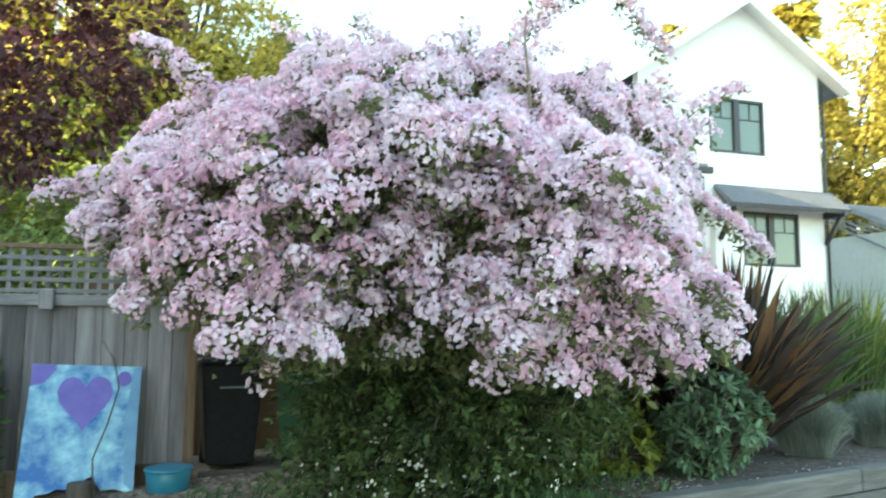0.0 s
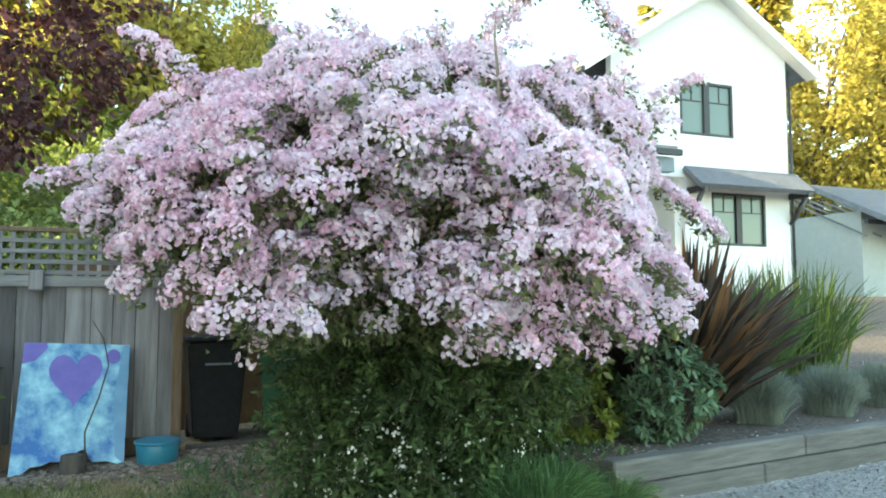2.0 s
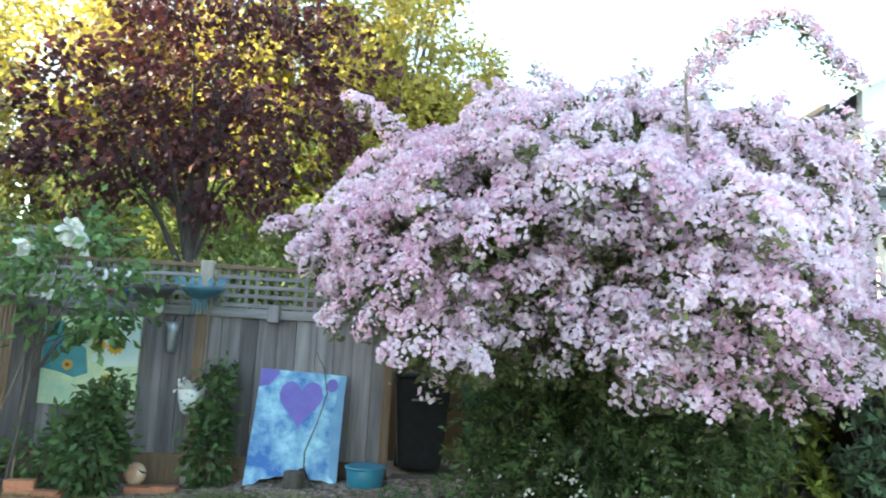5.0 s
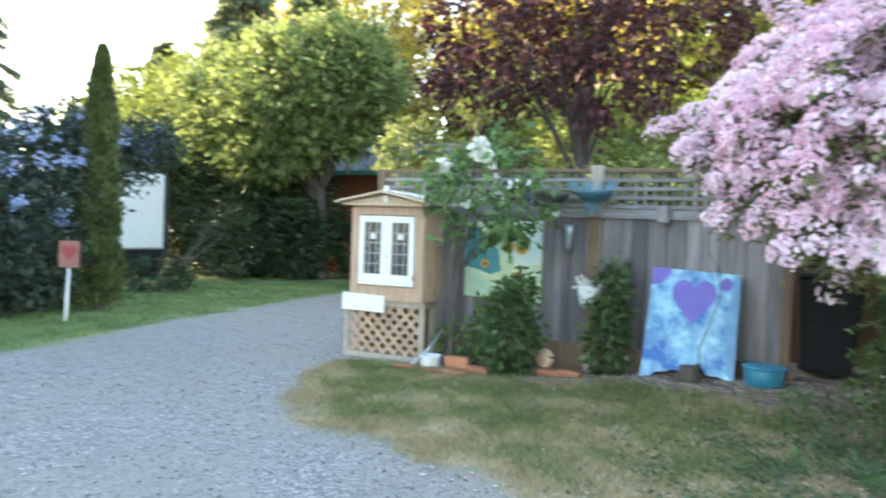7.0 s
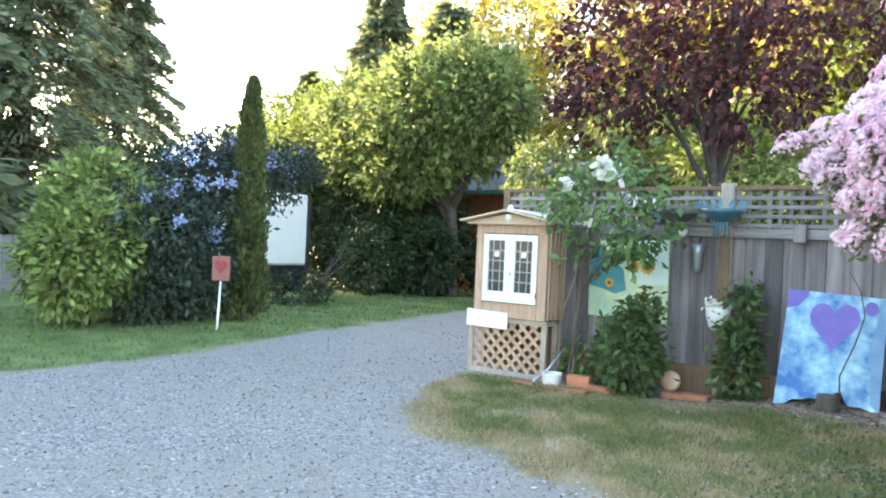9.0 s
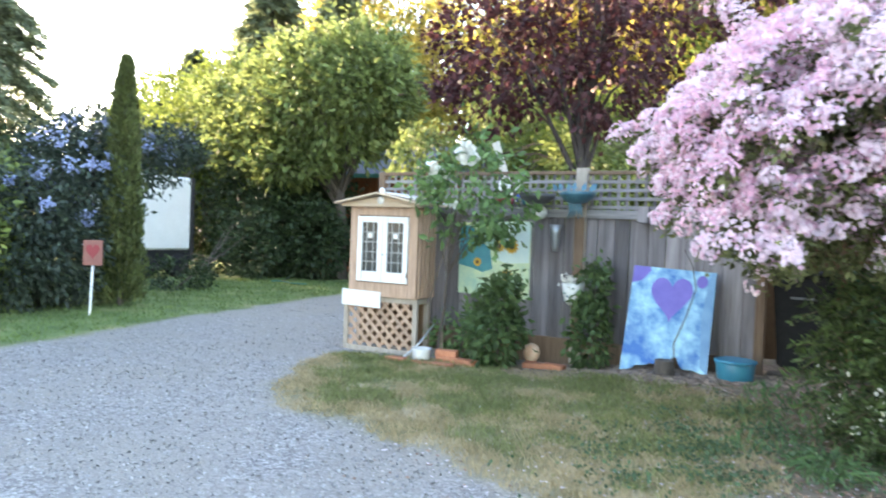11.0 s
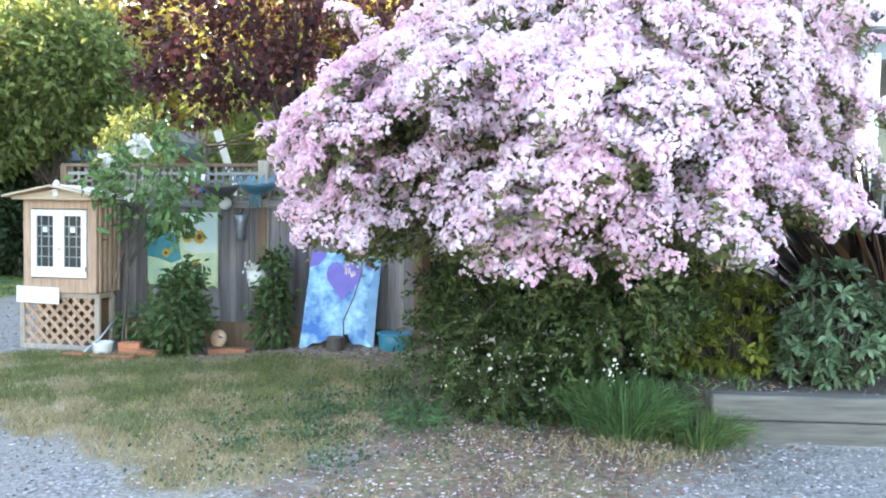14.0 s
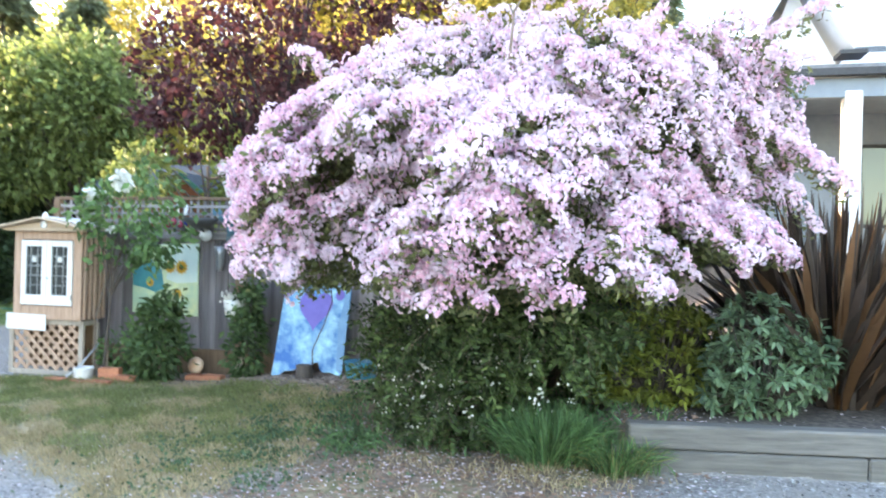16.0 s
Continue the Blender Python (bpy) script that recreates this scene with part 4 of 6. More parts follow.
def sunflower_painting():
    ob = thing("landscape_painting", "pale yellow-green landscape painting with sunflowers hung on the fence", "painting", -2.72, 6.80, 0.70)
    I = Matrix()
    part("board", flat([(-0.47, 0.02), (0.455, 0.0), (0.455, 0.90), (-0.48, 0.86)], 0.012, I), field_paint, ob)
    part("sky_patch", flat([(0.0, 0.45), (0.16, 0.40), (0.445, 0.42), (0.445, 0.89), (0.1, 0.87)], 0.003, Matrix.Translation((0, -0.008, 0))), surf("pale_sky_paint", (0.55, 0.74, 0.72), (0.75, 0.85, 0.78), 0.5, 3, 0.05), ob)
    part("teal_patch", flat([(-0.47, 0.36), (-0.30, 0.33), (-0.15, 0.28), (-0.02, 0.33), (-0.06, 0.56), (-0.2, 0.66), (-0.3, 0.82), (-0.47, 0.84)], 0.003, Matrix.Translation((0, -0.0085, 0))), teal_paint, ob)
    for x, z, r in ((0.06, 0.60, 0.085), (0.22, 0.60, 0.095), (0.17, 0.27, 0.07), (-0.22, 0.40, 0.06)):
        out = [(x + r * (1 if k % 2 else 0.68) * math.cos(math.pi * k / 11), z + r * (1 if k % 2 else 0.68) * math.sin(math.pi * k / 11)) for k in range(22)]
        f = part("sunflower", flat(out, 0.003, Matrix.Translation((0, -0.0125, 0))), yellow_paint, ob)
        part("flower_eye", flat([(x + r * 0.36 * math.cos(a), z + r * 0.36 * math.sin(a)) for a in np.linspace(0, 2 * math.pi, 13)[:-1]], 0.003, Matrix.Translation((0, -0.0165, 0))), brown_paint, f)
    return ob


sunflower_painting()

# ---- things on the fence ----
def hung(name, label, category, bm, mat, x, z, y=FENCE_Y - 0.05):
    ob = tagged(part(name, bm, mat), label, category)
    ob.matrix_world = pose(x, y, z)
    return ob


def bird_bath(name, label, x, z, mat):
    ob = thing(name, label, "bird bath", x, FENCE_Y - 0.25, z)
    part("bowl", lathe([(0.03, -0.10), (0.12, -0.07), (0.19, -0.01), (0.215, 0.03), (0.20, 0.03), (0.16, -0.01), (0.05, -0.05)], 24), mat, ob)
    part("bracket", tube([(0, 0.22, -0.1), (0, 0.1, -0.14), (0, 0, -0.10)], [0.012] * 3, 6), black_metal, ob)
    return ob


bird_bath("bird_bath", "dark shallow bird bath bowl bracketed to the fence", -2.12, 1.87, surf("dark_stoneware", (0.07, 0.07, 0.075), (0.14, 0.14, 0.145), 0.5, 12, 0.1))
bb = bird_bath("bird_bath", "blue-green enamel bird bath with hanging ribbons", -1.66, 1.89, blue_glass)
for k in range(5):
    x = -0.07 + 0.03 * k
    part("ribbon", tube([(x, -0.05, -0.07), (x + 0.02, -0.06, -0.16), (x - 0.01 + 0.01 * k, -0.05, -0.26 + 0.02 * (k % 3))], [0.012, 0.014, 0.006], 4), blue_glass, bb)
ball = thing("glass_float", "round white glass float hung on the fence", "ornament", -2.13, FENCE_Y - 0.12, 1.70)
part("globe", lathe([(0.075 * math.sin(a), -0.075 * math.cos(a)) for a in np.linspace(0.05, math.pi - 0.05, 12)], 20), white_glaze, ball)
part("cord", tube([(0, 0, 0.07), (0, 0.05, 0.20)], [0.004, 0.004], 4), brown_wood, ball)
lan = thing("zinc_vase", "narrow zinc wall vase hung on the fence", "vase", -1.95, FENCE_Y - 0.085, 1.27)
part("cone", lathe([(0.03, 0), (0.045, 0.05), (0.055, 0.2), (0.075, 0.3), (0.068, 0.3), (0.05, 0.2)], 16), steel, lan)
part("hook", tube([(0, 0.0, 0.3), (0, 0.05, 0.37), (0, 0.07, 0.34)], [0.006] * 3, 5), black_metal, lan)
pot = thing("wall_pot", "white mosaic wall pot on the fence post", "plant pot", -1.68, FENCE_Y - 0.2, 0.70)
part("bowl", lathe([(0.05, 0), (0.09, 0.04), (0.115, 0.14), (0.125, 0.24), (0.11, 0.24), (0.09, 0.12)], 20), white_glaze, pot)
for k in range(14):
    a, h = k * 2.4, 0.05 + 0.017 * (k % 10)
    r = 0.088 + 0.17 * h
    part("tile_chip", box(0.024, 0.008, 0.02, 0, 0, 0, 0.002, m=Matrix.Translation((r * math.sin(a), -r * math.cos(a), h)) @ pose(0, 0, 0, 0, 0, math.degrees(a))), (terracotta, blue_glass, green_trim)[k % 3], pot)
p, d, _ = crown_points([(0, 0, 0.26, 0.1, 0.1, 0.05)], 14, 8, 0.03)
tagged(part("flower", flowers(p, d, 0.04, petal_white), None, pot), kind="stuff")
hung("birdhouse", "small dark box fixed to the fence rail", "birdhouse", box(0.11, 0.08, 0.17, 0, 0, 0, 0.006), fence_wood, -0.98, 1.70, FENCE_Y - 0.098)
vial = lathe([(0.020, -0.065), (0.024, -0.05), (0.024, 0.03), (0.010, 0.045), (0.010, 0.065)], 10)
vial_mesh = mesh_of(vial, white_glaze)
for x in (-2.67, -2.57, -2.45):
    ob = tagged(part("glass_vial", vial_mesh, None), "small white glass vial hung on the lattice", "ornament", "vials on the lattice")
    ob.matrix_world = pose(x, FENCE_Y - 0.06, 2.0 + 0.03 * rng.random(), 0, 6 * rng.normal(), 0)
bead_profile = [(0.008, -0.045), (0.030, -0.02), (0.036, 0.015), (0.014, 0.045)]
for k, x in enumerate((-2.70, -2.62, -2.53, -2.44, -2.36, -2.28)):
    hung("glass_ornament", "small red glass ornament on the lattice" if k < 3 else "small blue glass ornament on the lattice", "ornament", lathe(bead_profile, 10), red_glass if k < 3 else (blue_glass, cobalt_glass)[k % 2], x, 1.83 + 0.03 * (k % 2), FENCE_Y - 0.06)
for k in range(7):
    a = -0.9 + 0.3 * k
    part("leaf_ornament", flat([(0, 0), (0.03, 0.05), (0.0, 0.12), (-0.03, 0.05)], 0.004, Matrix.Translation((0.19 * math.sin(a * 1.5), -0.12 + 0.04 * (k % 3), 0.03)) @ pose(0, 0, 0, -20, 40 * a, 0)), blue_glass, bb, "teal metal leaf round the bowl")

# ---- small things at the foot of the fence ----
def gz(x, y):
    return float(ground_z(x, y))


tub = thing("blue_tub", "blue plastic tub standing on the mulch", "tub", 0.04, 6.38, gz(0.04, 6.38), 10)
part("shell", lathe([(0.145, 0), (0.16, 0.015), (0.178, 0.185), (0.172, 0.19), (0.165, 0.16), (0.15, 0.145)], 32), blue_tub, tub)
part("rim", lathe([(0.178, 0.168), (0.19, 0.172), (0.19, 0.19), (0.172, 0.196)], 32), blue_tub, tub)
stump = thing("stump", "short cut stump in front of the painting", "stump", -0.60, 6.30, gz(-0.6, 6.3))
part("wood", lathe([(0.11, -0.03), (0.095, 0.04), (0.088, 0.15), (0.08, 0.155)], 12), bark, stump)
cord = tagged(part("dry_vine", tube([(-0.50, 6.30, gz(-0.5, 6.3)), (-0.52, 6.33, 0.45), (-0.43, 6.42, 0.72), (-0.37, 6.5, 0.98), (-0.42, 6.55, 1.2), (-0.52, 6.6, 1.36)], [0.009, 0.007, 0.007, 0.006, 0.005, 0.003], 5), bark), "thin dry vine stem rising across the painting", "vine")
wpot = thing("white_pot", "small white glazed flower pot on the paving edge", "plant pot", -3.10, 5.86, gz(-3.1, 5.86))
part("pot_body", lathe([(0.075, 0), (0.095, 0.03), (0.105, 0.12), (0.11, 0.14), (0.10, 0.14), (0.09, 0.06)], 20), white_glaze, wpot)
tagged(part("metal_rod", tube([(-3.32, 5.78, 0.01), (-3.16, 5.9, 0.2), (-3.06, 6.05, 0.42)], [0.016, 0.012, 0.008], 6), steel), "grey metal rod leaning by the cabinet", "rod")
for k, (x, y, z, yaw) in enumerate(((-2.84, 5.98, 0, 8), (-2.86, 6.0, 0.066, 14), (-2.58, 5.93, 0, -3), (-1.98, 6.36, 0, 5), (-1.76, 6.37, 0, -4), (-3.34, 5.72, -0.03, 4), (-3.0, 5.70, -0.035, 2), (-2.75, 5.72, -0.03, 5))):
    b = tagged(part("brick", box(0.24, 0.11, 0.068, 0, 0, 0.034, 0.005), terracotta), "red clay brick lying at the foot of the fence", "brick", "edging bricks")
    b.matrix_world = pose(x, y, gz(x, y) + z, 0, 0, yaw)
face = thing("ceramic_ornament", "round cream and orange ceramic garden ornament", "ornament", -2.08, 6.50, gz(-2.08, 6.5) + 0.06)
part("disc", lathe([(0.02, -0.03), (0.085, -0.02), (0.105, 0.0), (0.08, 0.03), (0.02, 0.045)], 18, m=pose(0, 0, 0.09, 80, 0, 0)), surf("orange_cream_glaze", (0.62, 0.30, 0.16), (0.80, 0.68, 0.52), 0.4, 9, 0.1), face)
part("base", box(0.1, 0.1, 0.07, 0, 0.0, -0.03, 0.01), terracotta, face)

# ---- bins behind the fence end ----
def wheelie_bin(x, y, mat, label, yaw):
    ob = thing("wheeled_bin", label, "bin", x, y, gz(x, y), yaw, "refuse bins")
    bm = bmesh.new()
    lo = [bm.verts.new((sx * 0.21, sy * 0.22, 0.05)) for sx, sy in ((-1, -1), (1, -1), (1, 1), (-1, 1))]
    hi = [bm.verts.new((sx * 0.28, sy * 0.30, 0.95)) for sx, sy in ((-1, -1), (1, -1), (1, 1), (-1, 1))]
    bm.faces.new(lo[::-1])
    bm.faces.new(hi)
    for k in range(4):
        bm.faces.new((lo[k], lo[(k + 1) % 4], hi[(k + 1) % 4], hi[k]))
    bmesh.ops.bevel(bm, geom=bm.edges[:], offset=0.02, segments=2, affect="EDGES")
    part("tub", bm, mat, ob)
    part("lid", box(0.60, 0.66, 0.05, 0, -0.01, 0.985, 0.02), mat, ob)
    part("front_handle", tube([(-0.12, -0.31, 0.75), (0.12, -0.31, 0.75)], [0.012, 0.012], 6), steel, ob)
    for s in (-1, 1):
        part("wheel", lathe([(0.02, -0.03), (0.11, -0.03), (0.12, -0.01), (0.12, 0.01), (0.11, 0.03), (0.02, 0.03)], 16, m=pose(s * 0.2, 0.26, 0.12, 0, 90, 0)), bin_black, ob)
    return ob


wheelie_bin(0.53, 7.24, bin_black, "black wheeled bin with a grey handle bar", 4)
wheelie_bin(1.24, 7.28, bin_green, "dark green wheeled bin under the bush", -6)
edging = tagged(part("timber_edging", box(1.5, 0.09, 0.1, 1.02, 6.80, 0.17, 0.01), bark), "low timber edging in front of the bins", "edging", kind="structure")
# Added dark backing that keeps the shaded gap round the bins from showing bright.
part("gap_dark_board", box(3.7, 0.04, 1.9, 0.95, 8.0, 1.0), brown_paint, edging)

# ---- heart sign and far things by the drive ----
sign = thing("heart_sign", "faded red board sign with a heart on a white stake", "sign", -8.8, 5.76, 0, 38)
part("stake", tube([(0, 0, -0.1), (0.03, 0, 0.75)], [0.02, 0.02], 4), white_paint, sign)
part("board", box(0.27, 0.02, 0.37, 0.04, -0.035, 0.93, 0.004), pink_board, sign)
part("heart", flat([(x + 0.04, z + 0.94) for x, z in heart_outline(0.19, 0.22)], 0.004, Matrix.Translation((0, -0.049, 0))), red_paint, sign)


def trailer():
    ob = thing("white_trailer", "white box trailer parked beside the hedge", "trailer", -15.2, 11.6, 0, 0)
    part("box_body", box(2.2, 1.7, 1.85, 0, -0.3, 1.62, 0.05), white_paint, ob)
    part("edge_trim", box(0.10, 0.10, 2.1, 1.09, 0.56, 1.5), black_metal, ob)
    part("skirt", box(2.15, 1.7, 0.50, 0, -0.3, 0.44), bin_black, ob)
    for y in (-0.8, 0.2):
        part("wheel", lathe([(0.1, -0.1), (0.3, -0.1), (0.32, 0), (0.3, 0.1), (0.1, 0.1)], 18, m=pose(1.0, y, 0.31, 0, 90, 0)), bin_black, ob)
    return ob


trailer()


hotbed = thing("wooden_frame", "small pale wooden frame with a dark panel beside the drive", "frame", -11.95, 15.2, 0.02, 20)
for x in (-0.24, 0.24):
    part("stile", box(0.07, 0.04, 0.66, x, 0, 0.33, 0.004), grey_pine, hotbed)
for z in (0.035, 0.625):
    part("rail", box(0.41, 0.036, 0.07, 0, 0, z, 0.004), grey_pine, hotbed)
part("panel", box(0.41, 0.015, 0.52, 0, 0.005, 0.33), brown_paint, hotbed)
hose = tagged(part("garden_hose", tube([(-11.6 + 0.14 * k, 12.5 + 0.12 * math.sin(k * 0.8), 0.05) for k in range(9)], [0.018] * 9, 6), green_trim), "green garden hose lying on the verge grass", "hose")


def far_fence():
    ob = thing("side_fence", "grey board fence beyond the lawn", "fence", -16, 5.0, 0, 90, kind="structure")
    for k in range(26):
        part("board", box(0.18, 0.025, 1.25, -3.2 + k * 0.19, 0, 0.6, 0.003), rail_wood, ob)
    part("rail", box(5.0, 0.05, 0.08, -0.8, 0.04, 1.0), rail_wood, ob)
    return ob


far_fence()

# ---- the flowering bush ----
BX, BY = 1.85, 5.75


def bush_radius(z, az):
    right = np.clip(np.cos(az), 0, 1)
    left = np.clip(-np.cos(az), 0, 1)
    ze = z - (0.06 * right - 0.03 * left) * smooth((z - 2.2) / 0.8)
    r = 2.56 * (1 + 0.06 * np.clip(-np.sin(az), 0, 1)) * np.sqrt(np.clip(1 - np.clip(np.abs((ze - 1.55) / 2.09), 0, 1) ** 1.75, 0.02, 1))
    r = r * (1 + 0.03 * left ** 3 - 0.13 * right ** 2 * smooth((z - 1.6) / 0.6) + 0.27 * right ** 2 * smooth((z - 2.25) / 0.5))
    r = r * (1 - 0.34 * np.clip(np.sin(az) + 0.15, 0, 1) * smooth((z - 1.9) / 0.5))
    return r * (1 + 0.04 * np.sin(3 * az + 1.0) + 0.05 * np.sin(7 * az + z * 3) + 0.03 * np.sin(13 * az - 2 * z))


def bush_reach(z, az):
    """How far the blossom may spread: flattened towards the fence and towards the flax."""
    c, s = np.cos(az), np.sin(az)
    wide = 2.62 + 0.44 * smooth((1.95 - z) / 0.3)
    return np.minimum(np.minimum(3.0 / np.maximum(-c - 0.6 * s, 0.05), wide / np.maximum(c - 0.717 * s, 0.05)), 2.36 / np.maximum(c - 0.2 * s, 0.05))


def bush_foot(az):
    """Height of the lowest blossom: higher on both flanks."""
    d = (np.asarray(az) + math.pi / 2 + math.pi) % (2 * math.pi) - math.pi
    left, right = np.clip(-d, 0, 9), np.clip(d, 0, 9)
    return 1.24 + 0.88 * smooth((left - 0.52) / 0.70) + 0.26 * smooth((right - 0.2) / 0.7) + 0.55 * smooth((right - 0.95) / 0.5) + 0.035 * np.sin(9 * az)


def flowering_bush():
    ob = thing("flowering_bush", "large arching beauty bush covered in pale pink blossom, green skirt below", "bush", BX, BY, 0.1)
    bm = bmesh.new()
    pale, blushed, leaf_at, twig = ([], []), ([], []), ([], []), []

    def clothe(line, width, per_m, blush, leafy_share=1.0, size=1.0):
        """Domed flower heads on the upper and outer side of an arching cane, leaves under each head."""
        seg = np.diff(line, axis=0)
        acc = np.concatenate([[0], np.cumsum(np.linalg.norm(seg, axis=1))])
        n = max(3, int(acc[-1] * per_m))
        u = (np.arange(n) + rng.random(n)) / n * acc[-1]
        c = np.stack([np.interp(u, acc, line[:, k]) for k in range(3)], 1)
        way = unit(np.stack([np.interp(u, acc, np.append(seg[:, k], seg[-1, k])) for k in range(3)], 1))
        out = unit(c * np.array([1, 1, 0]) + 1e-6)
        side = unit(np.cross(way, out * 0.8 + np.array([0, 0, 0.6])))
        up = np.cross(side, way)
        up = up * np.sign((up * (out + np.array([0, 0, 0.8]))).sum(1, keepdims=True))
        w = width * (0.6 + 0.4 * np.sin(np.pi * np.clip(u / acc[-1] * 0.85 + 0.15, 0, 1)))
        off = rng.uniform(-1, 1, n)
        c = c + side * (off * w)[:, None] + up * ((0.45 - 0.5 * off ** 2) * w)[:, None] + rng.normal(size=c.shape) * 0.016
        axis = unit(side * (off * 0.7)[:, None] + up + out * 0.45 + rng.normal(size=c.shape) * 0.28)
        r = (0.042 + 0.028 * rng.random(n)) * size
        m = 20
        e = unit(rand_dirs(n * m) + np.repeat(axis, m, 0) * 0.85)
        ax = np.repeat(axis, m, 0)
        lift = (e * ax).sum(1)
        q = np.repeat(c, m, 0) + (e - ax * (0.28 * lift)[:, None]) * np.repeat(r, m)[:, None] * rng.uniform(0.82, 1.12, (n * m, 1))
        f = e + rng.normal(size=q.shape) * 0.30
        pk = rng.random(n * m) < np.repeat(np.where(rng.random(n) < blush, 0.72, 0.08), m) + 0.22 * (lift < 0.35)
        pale[0].append(q[~pk])
        pale[1].append(f[~pk])
        blushed[0].append(q[pk])
        blushed[1].append(f[pk])
        for a, b in zip(c[::2], axis[::2]):
            twig.append((a - b * 0.09 - np.array([0, 0, 0.03]), a))
        k = int(n * 5 * leafy_share)
        j = rng.integers(0, n, k)
        lp = c[j] - axis[j] * (0.035 + 0.09 * rng.random(k))[:, None] + rng.normal(size=(k, 3)) * 0.03
        leaf_at[0].append(lp)
        leaf_at[1].append(side[j] * rng.normal(size=(k, 1)) + out[j] * 0.6 + rng.normal(size=(k, 3)) * 0.45 - np.array([0, 0, 0.25]))

    # arching canes laid over the crown in tiers, each clothed with flower heads to its drooping tip
    tips = []
    tries = 0
    while len(tips) < 400 and tries < 40000:
        tries += 1
        a = -math.pi / 2 + rng.normal() * 1.05 if rng.random() < 0.85 else rng.random() * 2 * math.pi
        foot = float(bush_foot(a))
        h = foot + 0.06 + (3.30 - foot) * rng.random() ** 0.95
        r = float(bush_radius(h, a))
        if min([math.hypot(2 * r * math.sin((a - q[0]) / 2), (h - q[1]) * 1.2) for q in tips], default=9) > 0.185:
            tips.append((a, h))
    for a, h in tips:
        swell = noise.noise(Vector((math.cos(a) * 1.9, math.sin(a) * 1.9, h * 1.1)))
        k = 0.95 + 0.22 * swell + 0.075 * rng.normal()
        rise = min(0.13 + 0.34 * rng.random(), max(0.04, 3.34 - h))
        drift = (1 if rng.random() < 0.5 else -1) * (0.18 + 0.48 * rng.random())
        t = np.linspace(0, 1, 9)
        zz = h + rise * (1 - t) ** 1.5 * (1 if h < 3.14 else -0.6)
        az = a - drift * (1 - t) / max(0.6, float(bush_radius(h, a)))
        rr = bush_radius(zz, az) * k * (0.86 + 0.14 * t) + 0.12 * t ** 3 * (0.3 + rng.random())
        rr = np.minimum(rr, bush_reach(zz, az) * (0.95 + 0.06 * rng.random()))
        line = np.stack([rr * np.cos(az), rr * np.sin(az), zz - 0.1 - 0.07 * t ** 3], 1)
        line += 0.02 * np.sin(t * 9 + a * 7)[:, None]
        pinkness = noise.noise(Vector((math.cos(a) * 2.3, math.sin(a) * 2.3 + 9, h * 1.9)))
        thin = 1 - 0.35 * float(smooth((h - 2.7) / 0.6))
        clothe(line, 0.095 + 0.05 * rng.random(), (24 + 8 * rng.random()) * thin, 0.15 + 0.68 * float(smooth((pinkness - 0.02) / 0.32)))
        s0 = line[0] * np.array([0.7, 0.7, 1]) - np.array([0, 0, 0.12])
        tube([s0, *line[::2]], np.linspace(0.010, 0.002, 6), 4, bm)
    # loose upright sprays that break the top
    for k in range(50):
        x, y = -0.9 + 2.9 * rng.random(), -1.25 + 1.4 * rng.random()
        z0 = 2.78 + 0.32 * rng.random() - 0.20 * abs(x - 0.1)
        up = 0.28 + 0.62 * rng.random()
        w = np.array([rng.normal() * 0.16 + 0.10 * x, -0.08 + 0.08 * rng.normal(), up])
        t = np.linspace(0, 1, 9)
        line = np.array([x, y, z0]) + w * t[:, None] + np.array([0.22 * np.sign(w[0]), -0.05, -0.22 * up]) * (t ** 3)[:, None]
        clothe(line, 0.07, 18 + 8 * rng.random(), 0.25, size=0.9)
        tube(line[::2], np.linspace(0.008, 0.002, 5), 4, bm)
    # long stray canes above and beside the crown
    strays = (([(0.3, -0.6, 2.9), (0.72, -0.6, 3.72), (1.12, -0.6, 4.16), (1.6, -0.6, 4.28), (2.15, -0.6, 3.78)], 0.10, 44),
              ([(-1.2, -0.6, 2.7), (-1.55, -0.6, 2.98), (-1.85, -0.6, 3.22), (-2.1, -0.6, 3.3)], 0.08, 42),
              ([(-0.2, -0.5, 3.1), (-0.3, -0.5, 3.5), (-0.6, -0.6, 3.70)], 0.08, 30),
              ([(-0.5, -0.5, 3.0), (-0.8, -0.6, 3.4), (-1.05, -0.6, 3.5)], 0.07, 26),
              ([(1.3, -1.0, 2.85), (1.75, -1.1, 2.62), (2.12, -1.2, 2.28), (2.48, -1.3, 1.93)], 0.085, 50),
              ([(0.15, -0.6, 3.1), (0.22, -0.6, 3.5), (0.3, -0.7, 3.72)], 0.08, 32),
              ([(1.05, -0.5, 3.0), (1.2, -0.5, 3.25), (1.25, -0.5, 3.42)], 0.07, 30),
              ([(-1.7, -0.9, 2.1), (-2.2, -1.0, 2.3), (-2.55, -1.05, 2.12)], 0.12, 46),
              ([(-1.6, -1.1, 2.2), (-2.0, -1.2, 2.25), (-2.35, -1.2, 1.95)], 0.11, 44),
              ([(1.4, -1.6, 1.65), (1.85, -1.45, 1.66), (2.15, -1.3, 1.46)], 0.11, 44),
              ([(1.9, -0.9, 2.1), (2.2, -0.9, 1.95), (2.35, -0.95, 1.7)], 0.07, 28))
    for way, width, per_m in strays:
        w = np.array(way, float)
        t = np.linspace(0, len(w) - 1, 40)
        line = np.stack([np.interp(t, np.arange(len(w)), w[:, a]) for a in range(3)], 1)
        line[:, 2] += 0.03 * np.sin(t * 3)
        tube(line[::4], np.linspace(0.012, 0.003, 10), 5, bm)
        clothe(line[8:], width, per_m, 0.3)
